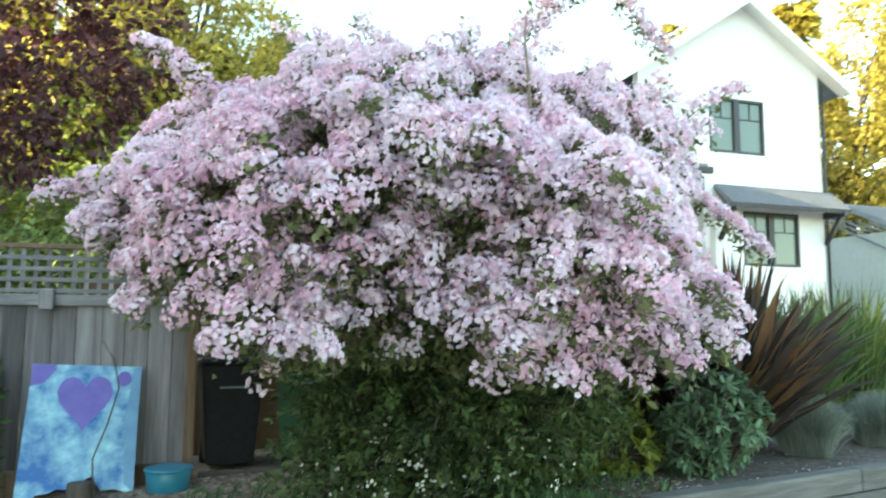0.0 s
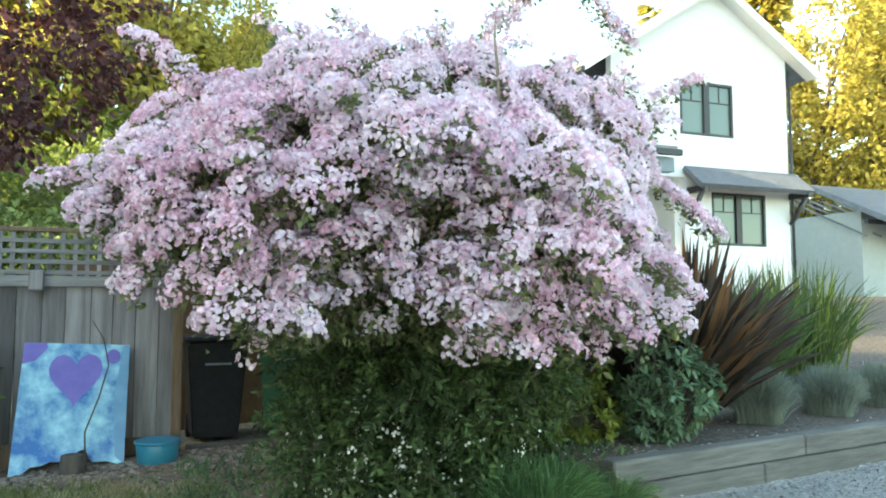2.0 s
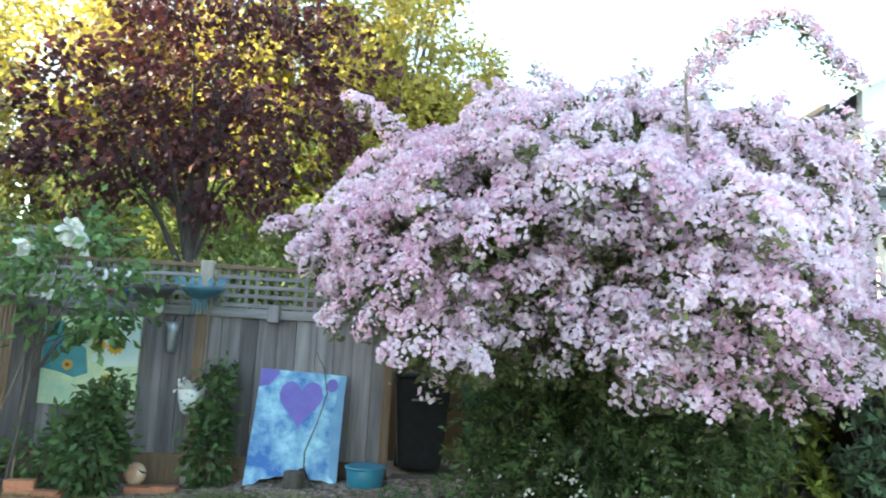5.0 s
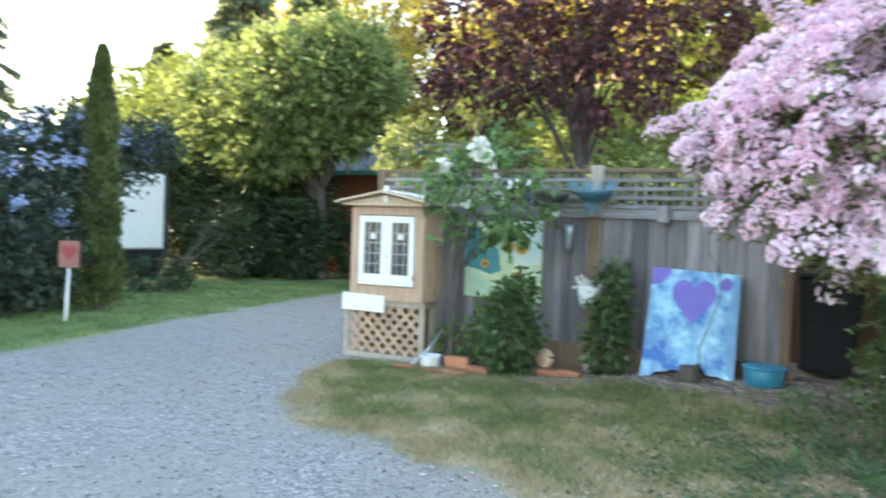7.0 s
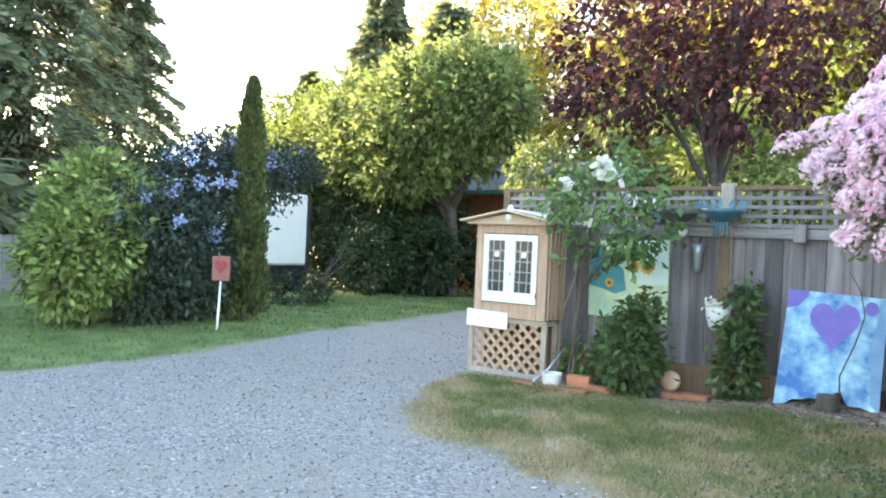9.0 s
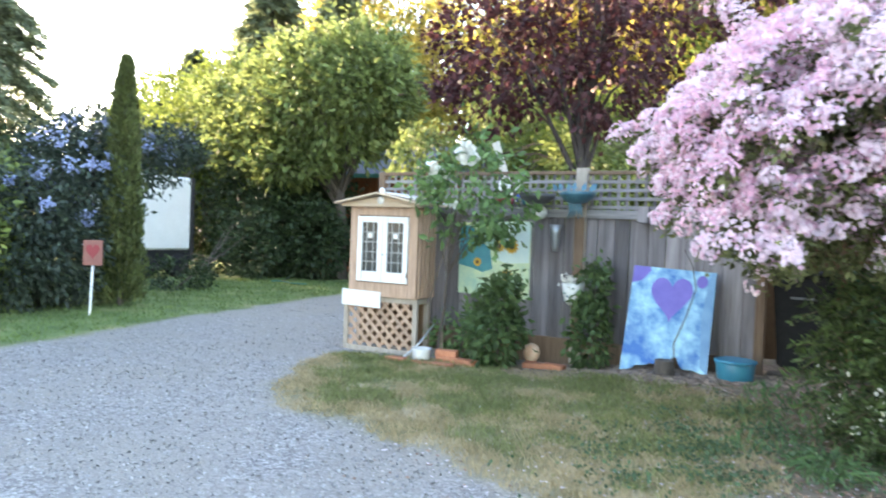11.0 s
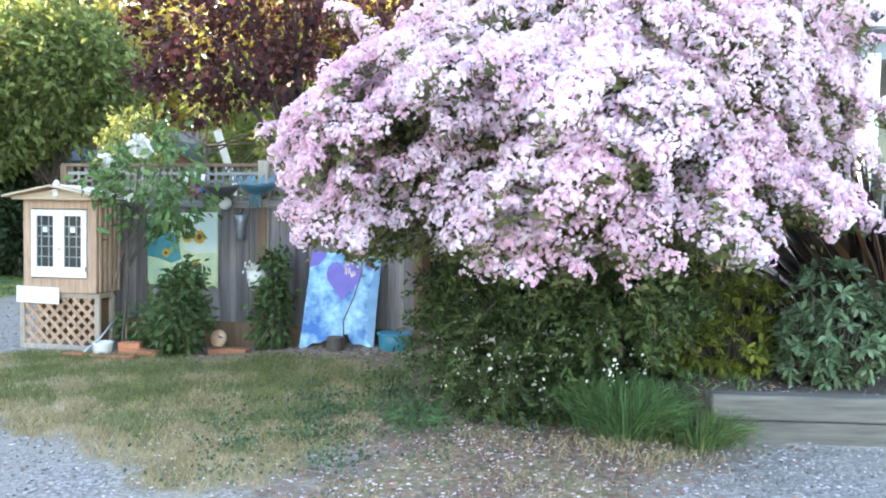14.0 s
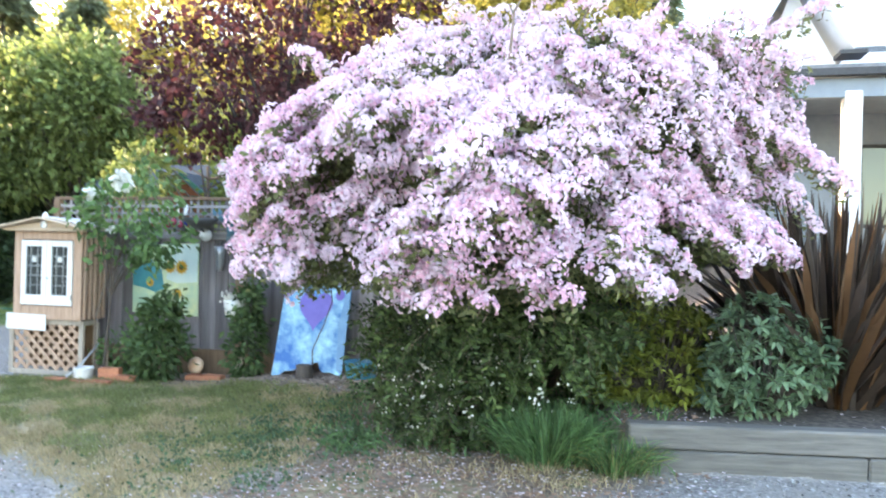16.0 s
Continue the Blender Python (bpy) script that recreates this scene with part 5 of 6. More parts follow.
    # one thick bare cane standing up out of the front of the crown
    tube([(0.20, -1.80, 2.15), (0.20, -1.98, 2.45), (0.19, -1.95, 2.85), (0.20, -1.88, 3.15), (0.27, -1.75, 3.36)], [0.014, 0.013, 0.011, 0.008, 0.004], 7, bm)
    # main canes from the base
    for k in range(46):
        a = rng.random() * 2 * math.pi
        h = 1.5 + 1.6 * rng.random()
        r = float(bush_radius(h, a)) * 0.75
        o = np.array([math.cos(a), math.sin(a), 0])
        b = o * 0.35 * rng.random()
        tube([b, b + o * r * 0.25 + (0, 0, h * 0.6), b + o * r * 0.65 + (0, 0, h), o * r * 1.05 + (0, 0, h * 0.93)], [0.022, 0.017, 0.011, 0.005], 5, bm)
    for a, b in twig:
        tube([a, b], [0.004, 0.002], 3, bm)
    tagged(part("cane_thicket", bm, cane_bark, ob), kind="stuff")
    P, Fc = np.concatenate(pale[0]), np.concatenate(pale[1])
    tagged(part("blossom", flowers(P, Fc, 0.024 + 0.011 * rng.random(len(P)), petal_mat), None, ob, "pale pink bell blossom"), kind="stuff")
    P, Fc = np.concatenate(blushed[0]), np.concatenate(blushed[1])
    tagged(part("pink_blossom", flowers(P, Fc, 0.022 + 0.010 * rng.random(len(P)), petal_pink), None, ob, "deeper pink blossom and buds"), kind="stuff")
    # foliage close under the blossom and inside the crown
    n = 70000
    a = np.where(rng.random(n) < 0.75, -math.pi / 2 + rng.normal(size=n) * 1.0, rng.random(n) * 2 * math.pi)
    f0 = bush_foot(a) + 0.02
    zz = f0 + (3.32 - f0) * rng.random(n)
    r = np.minimum(bush_radius(zz, a), bush_reach(zz, a)) * (0.62 + 0.26 * rng.random(n) ** 0.6)
    leaf_at[0].append(np.stack([r * np.cos(a), r * np.sin(a), zz - 0.1], 1))
    leaf_at[1].append(np.stack([np.cos(a), np.sin(a), 0 * a - 0.3], 1) + rng.normal(size=(n, 3)) * 0.7)
    P, Dd = np.concatenate(leaf_at[0]), np.concatenate(leaf_at[1])
    s = 0.7 + 0.6 * rng.random(len(P))
    tagged(part("foliage", leaves(P, Dd, 0.058 * s, 0.028 * s, bush_leaf), None, ob), kind="stuff")
    # leafy skirt below the blossom: drooping sprigs with paired narrow leaves, coloured dark for the shade there
    blobs = [(-0.45, -1.2, 0.55, 0.55, 0.5, 0.55), (-0.25, -1.45, 0.40, 0.45, 0.40, 0.42), (0.15, -1.30, 0.62, 0.52, 0.55, 0.50), (-0.16, -1.15, 0.98, 0.78, 0.9, 0.32), (0.35, -1.1, 0.95, 0.60, 0.92, 0.34), (0.2, -0.4, 0.6, 0.85, 0.85, 0.7), (-0.25, -1.6, 0.2, 0.34, 0.25, 0.25)]
    count, per = 2000, 20
    c, d, _ = in_blobs(blobs, count, 0.70)
    w = unit(d * np.array([1, 1, 0.5]) + rng.normal(size=d.shape) * 0.5 + np.array([0, 0, -0.25]))
    ln = 0.16 + 0.16 * rng.random((count, 1))
    lat = unit(np.cross(w, rand_dirs(count)))
    t = np.tile(np.repeat(np.linspace(0.05, 1, per // 2), 2), count)[:, None]
    sgn = np.tile(np.array([1.0, -1.0]), count * per // 2)[:, None]
    W, LN, LAT = np.repeat(w, per, 0), np.repeat(ln, per, 0), np.repeat(lat, per, 0)
    q = np.repeat(c, per, 0) + W * LN * t - np.array([0, 0, 0.12]) * LN * t ** 2 + rng.normal(size=(count * per, 3)) * 0.008
    q[:, 2] = np.maximum(q[:, 2], 0.02)
    s = (0.6 + 0.7 * rng.random(len(q)))
    tagged(part("skirt_foliage", leaves(q, W * 0.75 + LAT * sgn * 0.9 + rng.normal(size=q.shape) * 0.2, 0.060 * s, 0.023 * s, shaded_skirt_leaf), None, ob, "dense green foliage near the ground"), kind="stuff")
    bm = bmesh.new()
    for k in range(0, count, 3):
        tube([c[k], c[k] + w[k] * ln[k] - np.array([0, 0, 0.12]) * ln[k]], [0.003, 0.0015], 3, bm)
    tagged(part("skirt_twig", bm, cane_bark, ob), kind="stuff")
    c, d, _ = in_blobs(blobs[:3] + blobs[6:], 250, 1.02)
    c = c * np.array([1, 1, 0.8])
    k = 1 + rng.integers(0, 6, len(c))
    q = np.repeat(c, k, 0) + rng.normal(size=(k.sum(), 3)) * 0.026
    q[:, 2] = np.maximum(q[:, 2], 0.03)
    tagged(part("low_blossom", flowers(q, np.repeat(d, k, 0) + rand_dirs(len(q)) * 0.5, 0.024, petal_white), None, ob, "scattered white blossom in the skirt"), kind="stuff")
    return ob


flowering_bush()

# ---- shrubs and flowers by the fence ----
rose = broadleaf("climbing_rose", "tall white-flowered rose with glossy leaves beside the cabinet", "rose", (-3.05, 6.12, 0.0),
                 [(-2.68, 5.95, 1.98, 0.50, 0.3, 0.32), (-3.0, 6.0, 1.95, 0.3, 0.25, 0.3), (-2.3, 6.0, 1.72, 0.38, 0.25, 0.25), (-2.6, 5.95, 2.3, 0.2, 0.2, 0.28), (-2.32, 5.95, 2.1, 0.26, 0.2, 0.22), (-2.45, 6.0, 1.5, 0.25, 0.2, 0.2), (-2.75, 6.0, 1.5, 0.3, 0.22, 0.2)],
                 rose_leaf, 74, 11, 0.085, (0.11, 0.06), 0.018, (-2.9, 6.02, 1.5))
for x, z, s in ((-2.62, 2.28, 0.10), (-2.53, 2.24, 0.12), (-2.95, 2.12, 0.10), (-2.86, 2.07, 0.10), (-2.70, 1.73, 0.06), (-2.57, 2.33, 0.08)):
    p = rng.normal(size=(26, 3)) * s * 0.32 + (x + 3.05, -0.36, z)
    part("bloom", flowers(p, rand_dirs(26) + np.array([0, -0.8, 0.3]), s * 0.75, petal_white), None, rose, "white rose bloom")
for x in (-3.18, -3.0):
    part("rose_cane", tube([(x + 3.05, 0.0, 0.0), (x + 3.07, -0.02, 0.7), (0.15, -0.05, 1.5)], [0.012, 0.010, 0.007], 5), cane_bark, rose)
broadleaf("shrub", "dark leafy shrub in front of the landscape painting", "shrub", (-2.34, 6.15, 0.03), [(-2.34, 6.15, 0.40, 0.25, 0.24, 0.38), (-2.30, 6.15, 0.75, 0.17, 0.16, 0.22), (-2.22, 6.15, 0.95, 0.08, 0.08, 0.10)], shrub_leaf, 110, 13, 0.06, (0.10, 0.046), 0.015)
broadleaf("shrub", "narrow dark green shrub climbing the fence post", "shrub", (-1.42, 6.5, 0.08), [(-1.42, 6.5, 0.45, 0.16, 0.16, 0.42), (-1.40, 6.5, 0.9, 0.11, 0.11, 0.26), (-1.36, 6.52, 1.18, 0.05, 0.05, 0.12)], shrub_leaf, 85, 13, 0.05, (0.09, 0.042), 0.012)
broadleaf("shrub", "low weedy greenery behind the white pot", "shrub", (-2.9, 6.35, 0.02), [(-2.95, 6.35, 0.22, 0.3, 0.2, 0.25), (-2.75, 6.3, 0.35, 0.12, 0.12, 0.3)], rose_leaf, 42, 11, 0.05, (0.09, 0.04), 0.008)

# ---- raised bed plants ----
def oval_leaves(pts, along, length, width, material):
    """Broad oval leaf blades of four pieces, folded along the midrib."""
    n = len(pts)
    length, width = np.broadcast_to(length, n)[:, None], np.broadcast_to(width, n)[:, None]
    along = unit(along)
    side = unit(np.cross(along, np.array([0, 0, 1.0]) + rand_dirs(n) * 0.45))
    up = np.cross(side, along)
    a, b, tip = pts + along * length * 0.34, pts + along * length * 0.70 - up * length * 0.03, pts + along * length - up * length * 0.10
    v = np.stack([pts, a + side * width / 2 + up * width * 0.16, b + side * width * 0.40 + up * width * 0.10, tip, b - side * width * 0.40 + up * width * 0.10, a - side * width / 2 + up * width * 0.16, a, b], 1).reshape(-1, 3)
    i = np.arange(n)[:, None] * 8
    f = np.concatenate([i + q for q in ([0, 6, 1], [6, 7, 2], [6, 2, 1], [7, 3, 2], [0, 5, 6], [5, 4, 7], [5, 7, 6], [4, 3, 7])], 1)
    return raw_mesh(v, f.reshape(-1), 3, material)


def rosette_shrub(name, label, base, blobs, mat, shoots, per, leaf, lift):
    """A shrub whose shoots each end in a whorl of leaves."""
    ob = thing(name, label, "shrub", *base)
    o = np.array(base)
    c, d, _ = in_blobs(blobs, shoots, 0.72)
    c = c - o
    c[:, 2] = np.maximum(c[:, 2], 0.05)
    bm = bmesh.new()
    for k in range(0, shoots, 2):
        foot = np.array([c[k, 0] * 0.25, c[k, 1] * 0.25, 0.0])
        mid = foot * 0.5 + c[k] * 0.5 + np.array([0, 0, 0.06])
        tube([foot, mid, c[k]], [0.010, 0.007, 0.004], 5, bm)
    tagged(part("stem", bm, bark, ob), kind="stuff")
    axis = unit(d + np.array([0, -0.15, 0.6]) + rng.normal(size=d.shape) * 0.25)
    u = unit(np.cross(axis, rand_dirs(shoots)))
    w = np.cross(axis, u)
    ang = np.tile(np.arange(per) * 2.4, shoots) + rng.normal(size=shoots * per) * 0.2
    U, Wv, A = np.repeat(u, per, 0), np.repeat(w, per, 0), np.repeat(axis, per, 0)
    way = U * np.cos(ang)[:, None] + Wv * np.sin(ang)[:, None] + A * (lift + rng.normal(size=(shoots * per, 1)) * 0.22)
    size = 0.7 + 0.5 * rng.random(shoots * per)
    q = np.repeat(c, per, 0) - A * (0.035 * rng.random((shoots * per, 1)))
    tagged(part("crown", oval_leaves(q, way, leaf[0] * size, leaf[1] * size, mat), None, ob), kind="stuff")
    return ob


rosette_shrub("rhododendron", "rounded rhododendron with blue-green leaves in the raised bed", (3.80, 4.55, gz(3.8, 4.55)), [(3.80, 4.5, 0.80, 0.42, 0.38, 0.34), (3.74, 4.45, 1.10, 0.27, 0.26, 0.24), (4.08, 4.55, 0.88, 0.26, 0.26, 0.28), (3.6, 4.45, 0.62, 0.28, 0.25, 0.25)], rhodo_leaf, 330, 9, (0.088, 0.031), 0.38)
rosette_shrub("yellow_shrub", "spreading yellow-green shrub in the raised bed", (3.1, 4.8, gz(3.1, 4.8)), [(3.05, 4.72, 0.62, 0.46, 0.33, 0.26), (3.2, 5.0, 0.92, 0.42, 0.32, 0.26), (2.75, 4.8, 0.62, 0.34, 0.3, 0.26), (3.0, 5.05, 1.12, 0.34, 0.28, 0.22)], olive_leaf, 520, 10, (0.085, 0.026), 0.45)
# Added dark foliage: stands in for shadow and hides a sunlit streak behind.
broadleaf("dark_shrub", "added dark shrub standing in for the shadow behind the flax foot", "shrub", (3.5, 5.7, gz(3.5, 5.7)), [(3.2, 5.7, 0.65, 0.45, 0.35, 0.42), (3.75, 5.65, 0.62, 0.45, 0.35, 0.40), (2.75, 5.75, 0.75, 0.40, 0.35, 0.50), (4.2, 5.8, 0.55, 0.4, 0.3, 0.32)], shade_dark_leaf, 260, 16, 0.10, (0.09, 0.045), 0.02)


def blade_clump(name, label, x, y, n, reach, height, width, mats, bend, category="grass", spread=0.18, group=""):
    ob = thing(name, label, category, x, y, gz(x, y), group=group)
    for k, (mat, share) in enumerate(mats):
        m = int(n * share)
        a = rng.random(m) * 2 * math.pi
        out = reach * (0.15 + 0.85 * rng.random(m))
        base = np.stack([np.cos(a) * spread * rng.random(m), np.sin(a) * spread * rng.random(m), 0 * a], 1)
        tip = np.stack([np.cos(a) * out, np.sin(a) * out, height * (0.5 + 0.5 * rng.random(m)) * (1 - 0.35 * (out / reach) ** 2)], 1)
        tagged(part("foliage", blades(base, tip, width * (0.7 + 0.6 * rng.random(m)), mat, bend), None, ob), kind="stuff")
    return ob


blade_clump("flax_plant", "large bronze New Zealand flax with sword-shaped leaves", 4.42, 5.2, 480, 1.3, 1.8, 0.055, ((flax_blade, 0.82), (flax_rust, 0.18)), 0.13, "flax", 0.34)
blade_clump("reed_grass", "tall green arching grass behind the flax", 6.2, 6.4, 900, 1.1, 1.5, 0.016, ((reed_leaf, 1),), 0.2, "grass", 0.5)
blade_clump("reed_grass", "tall green arching grass behind the flax", 7.6, 6.9, 700, 1.1, 1.6, 0.016, ((reed_leaf, 0.7), (olive_leaf, 0.3)), 0.2, "grass", 0.6)
for x, y, s in ((5.1, 4.9, 1.0), (6.05, 5.0, 0.95), (7.0, 5.2, 0.9)):
    blade_clump("fescue_mound", "silvery fescue mound in the raised bed", x, y, 2600, 0.42 * s, 0.55 * s, 0.006, ((fescue_leaf, 1),), 0.35, "grass", 0.22, "fescue mounds")
blade_clump("grass_tuft", "lush green grass tuft at the end of the timber wall", 2.35, 3.95, 1900, 0.58, 0.42, 0.0055, ((grass_dark, 1),), 0.25, "grass", 0.34)
blade_clump("grass_tuft", "lush green grass tuft at the foot of the bush", 2.8, 3.85, 1100, 0.46, 0.28, 0.0055, ((grass_dark, 0.7), (grass_green, 0.3)), 0.25, "grass", 0.26)
blade_clump("grass_tuft", "green weeds at the foot of the bush", 0.95, 3.8, 220, 0.34, 0.10, 0.008, ((grass_dark, 1),), 0.3, "grass", 0.3)

# ---- trees ----
plum = broadleaf("purple_plum_tree", "purple-leaved plum tree behind the fence", "tree", (-3.0, 10.4, 0.1),
                 [(-4.2, 10.4, 4.6, 1.6, 1.3, 1.25), (-3.0, 10.6, 5.4, 1.9, 1.5, 1.5), (-1.8, 10.4, 4.6, 1.3, 1.2, 1.1), (-4.9, 10.3, 4.0, 0.8, 0.8, 0.5), (-3.6, 10.0, 4.1, 1.4, 1.0, 0.7), (-1.6, 10.6, 5.6, 1.6, 1.3, 1.1), (-4.5, 10.0, 3.6, 1.0, 0.7, 0.5), (-2.4, 9.9, 3.7, 1.1, 0.8, 0.55), (-3.2, 10.4, 6.9, 1.6, 1.3, 0.9)],
                 plum_leaf, 380, 22, 0.13, (0.14, 0.085), 0.11, (-3.1, 10.4, 3.6), wood=plum_bark)
broadleaf("green_tree", "broad green garden tree beside the drive", "tree", (-11.6, 15.2, 0),
          [(-11.8, 14.6, 4.7, 2.5, 2.0, 1.7), (-13.9, 14.8, 3.9, 1.8, 1.6, 1.4), (-10.2, 14.4, 5.0, 1.2, 1.2, 1.1), (-10.8, 14.6, 5.9, 1.3, 1.2, 0.9), (-12.7, 14.6, 5.7, 1.2, 1.1, 0.9), (-15.2, 15.0, 4.7, 1.4, 1.4, 1.5), (-12.4, 13.8, 3.2, 1.3, 0.9, 0.6)],
          tree_leaf, 1250, 19, 0.19, (0.21, 0.105), 0.17, (-11.6, 15.0, 3.2))
# Shrub filling the space below the canopy; the deep shade is in its colour.
broadleaf("dark_shrub", "evergreen shrub under the tree, leaves darkened for its shade", "shrub", (-13.2, 13.6, 0), [(-13.4, 13.8, 1.2, 1.4, 0.9, 1.2), (-13.1, 14.5, 1.1, 1.0, 0.8, 1.1), (-10.9, 16.0, 0.8, 0.9, 0.5, 0.8), (-14.4, 14.2, 1.6, 1.0, 0.9, 1.6), (-11.9, 14.3, 1.0, 1.0, 0.7, 1.1), (-12.6, 15.6, 1.6, 1.3, 0.7, 1.5)], shade_dark_leaf, 1050, 20, 0.14, (0.14, 0.075), 0.05)
broadleaf("laurel_bush", "rounded laurel bush by the lawn", "bush", (-10.3, 4.5, 0), [(-10.3, 4.5, 1.1, 0.9, 0.9, 0.9), (-10.8, 4.9, 1.9, 0.8, 0.8, 0.7), (-10.1, 4.1, 0.95, 0.6, 0.6, 0.65), (-10.4, 5.1, 0.8, 0.7, 0.6, 0.6)], laurel_leaf, 520, 18, 0.11, (0.13, 0.065), 0.06)
broadleaf("ceanothus", "dark ceanothus with blue flower heads", "bush", (-10.6, 6.3, 0), [(-9.9, 5.45, 1.2, 0.75, 0.9, 0.95), (-10.0, 5.2, 0.75, 0.6, 0.6, 0.6), (-10.3, 6.4, 2.0, 0.8, 0.9, 0.9), (-10.6, 7.6, 2.5, 0.55, 0.9, 0.6), (-10.6, 8.6, 2.85, 0.4, 0.7, 0.35), (-10.3, 6.7, 2.75, 0.5, 0.5, 0.5), (-10.2, 6.3, 0.8, 0.8, 0.9, 0.8)], ceanothus_leaf, 900, 20, 0.13, (0.11, 0.05), 0.07, extra=((petal_blue, 0.22, 0.05, "blue_flower"),))
broadleaf("dark_shrub", "dark shrub in front of the parked trailer", "shrub", (-11.6, 9.6, 0), [(-11.6, 9.6, 0.30, 0.7, 0.9, 0.3), (-12.4, 12.6, 0.9, 0.7, 0.6, 0.9)], shade_dark_leaf, 160, 16, 0.10, (0.10, 0.05), 0.03)


def columnar(x, y, h, r):
    ob = thing("column_cypress", "narrow columnar cypress beside the heart sign", "tree", x, y, 0)
    n = 15000
    t = rng.random(n) ** 0.8
    a = rng.random(n) * 2 * math.pi
    rr = r * (1 - t) ** 0.5 * (0.45 + 0.75 * rng.random(n)) * (1 + 0.16 * np.sin(a * 5 + t * 22) + 0.12 * np.sin(a * 3 - t * 41))
    p = np.stack([rr * np.cos(a), rr * np.sin(a), 0.05 + t * h * 0.98], 1)
    part("trunk", tube([(0, 0, -0.05), (0, 0, h * 0.9)], [0.05, 0.01], 6), bark, ob)
    part("crown", leaves(p, np.stack([np.cos(a) * 0.5, np.sin(a) * 0.5, 0 * a + 1], 1) + rand_dirs(n) * 0.6, 0.10, 0.045, cypress_leaf), None, ob)
    return ob


columnar(-9.6, 6.85, 4.1, 0.31)
fir = conifer("conifer", "tall dark conifer beyond the lawn", (-19.5, 7.2, 0), 13, 3.8, 330, 150, needle=0.12)
# Conifers near x -17 to -20, y below 4: added out of view as sun block.
row_fir = conifer("conifer", "dark conifer, used far off and in an added unseen shading row", (-17.5, 1.2, 0), 13, 3.6, 160, 80, needle=0.27)
for x, y, s, src in ((-21, 10.5, 0.8, fir), (-17, -1.4, 1.05, row_fir), (-17.5, -4.0, 1.0, row_fir), (-16.6, -6.6, 1.05, row_fir), (-17, -9.2, 1.0, row_fir), (-18, 3.6, 0.95, row_fir), (-19.5, -0.2, 1.0, row_fir), (-20, -5, 1.05, row_fir), (-20, 4.6, 1.0, row_fir), (-19, -12, 1.05, row_fir), (-26, 8.2, 0.6, row_fir), (-26, 6, 0.75, row_fir)):
    c = copy_thing(src, pose(x, y, 0, 0, 0, 70 * x))
    c.scale = (s, s, s)
# Far conifers; the last stands out of view, added to stop leaking sun.
for x, y, s in ((-29, 36, 1.3), (-33, 35, 1.2), (3.5, 35, 1.2), (-22.4, 23.5, 1.0), (-19.6, 25.0, 0.95), (-24.8, 21.5, 0.7), (-21.6, 2.0, 1.0)):
    c = copy_thing(row_fir, pose(x, y, 0, 0, 0, 50 * x))
    c.scale = (s, s, s)
# Distant conifers: the sunlit yellow sits in the needle colour.
sunny = conifer("conifer", "tall sunlit conifer in the distance", (-6.0, 27, 0), 15, 3.4, 130, 66, needle=0.29, mat=sunlit_leaf, low=0.03, group="distant trees")
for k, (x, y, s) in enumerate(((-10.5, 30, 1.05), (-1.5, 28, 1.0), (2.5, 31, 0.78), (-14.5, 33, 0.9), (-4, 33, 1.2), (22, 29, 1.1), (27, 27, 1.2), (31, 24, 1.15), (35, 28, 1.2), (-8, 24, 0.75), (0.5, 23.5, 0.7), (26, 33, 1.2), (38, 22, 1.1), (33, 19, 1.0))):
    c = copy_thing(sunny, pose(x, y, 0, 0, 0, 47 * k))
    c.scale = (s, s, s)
lime = broadleaf("sunlit_tree", "light green sunlit tree beyond the garden", "tree", (-4.5, 17.5, 0), [(-4.5, 17.5, 3.4, 1.8, 1.5, 1.8), (-3.2, 17.5, 2.6, 1.5, 1.2, 1.3), (-5.8, 17.5, 2.4, 1.4, 1.2, 1.2)], lime_leaf, 520, 20, 0.17, (0.16, 0.09), 0.1, group="garden trees")
for x, y, s, a in ((-7.5, 20, 1.15, 80), (-1, 19.5, 1.05, 190), (2.5, 18, 0.9, 30), (-19.2, 18.6, 1.45, 130), (-22.5, 18.5, 1.4, 300), (-26.5, 20, 1.25, 170), (-15.5, 22, 1.2, 210), (5, 21, 1.1, 260), (-17.5, 15.5, 1.1, 40), (-9.0, 24, 1.5, 15), (-3.0, 22, 1.5, 120), (-5.3, 15.8, 0.95, 330), (-1.5, 16, 0.9, 75), (1.5, 22, 1.4, 220)):
    c = copy_thing(lime, pose(x, y, 0, 0, 0, a))
    c.scale = (s, s, s)
# Tall far trees, their sun glow painted into the leaves.
lit_tree = broadleaf("sun_yellowed_tree", "tall tree glowing yellow in the low sun", "tree", (-14.0, 27.0, 0), [(-14, 27, 5.0, 2.6, 2.2, 2.4), (-12.4, 27, 8.0, 2.2, 2.0, 2.2), (-15.6, 27, 8.6, 2.3, 2.0, 2.2), (-14, 27, 11.5, 2.2, 2.0, 2.2), (-13, 27, 14, 1.5, 1.4, 1.8), (-15.6, 26.8, 3.2, 1.9, 1.6, 1.8)], sunlit_leaf, 760, 15, 0.30, (0.26, 0.14), 0.22, group="distant trees")
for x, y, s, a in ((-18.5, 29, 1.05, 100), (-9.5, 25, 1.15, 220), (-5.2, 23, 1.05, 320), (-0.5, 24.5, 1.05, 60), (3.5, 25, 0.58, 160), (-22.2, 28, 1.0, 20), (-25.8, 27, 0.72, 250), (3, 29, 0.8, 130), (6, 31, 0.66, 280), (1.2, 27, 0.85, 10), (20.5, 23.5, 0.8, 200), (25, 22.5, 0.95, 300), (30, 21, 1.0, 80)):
    c = copy_thing(lit_tree, pose(x, y, 0, 0, 0, a))
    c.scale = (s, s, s)
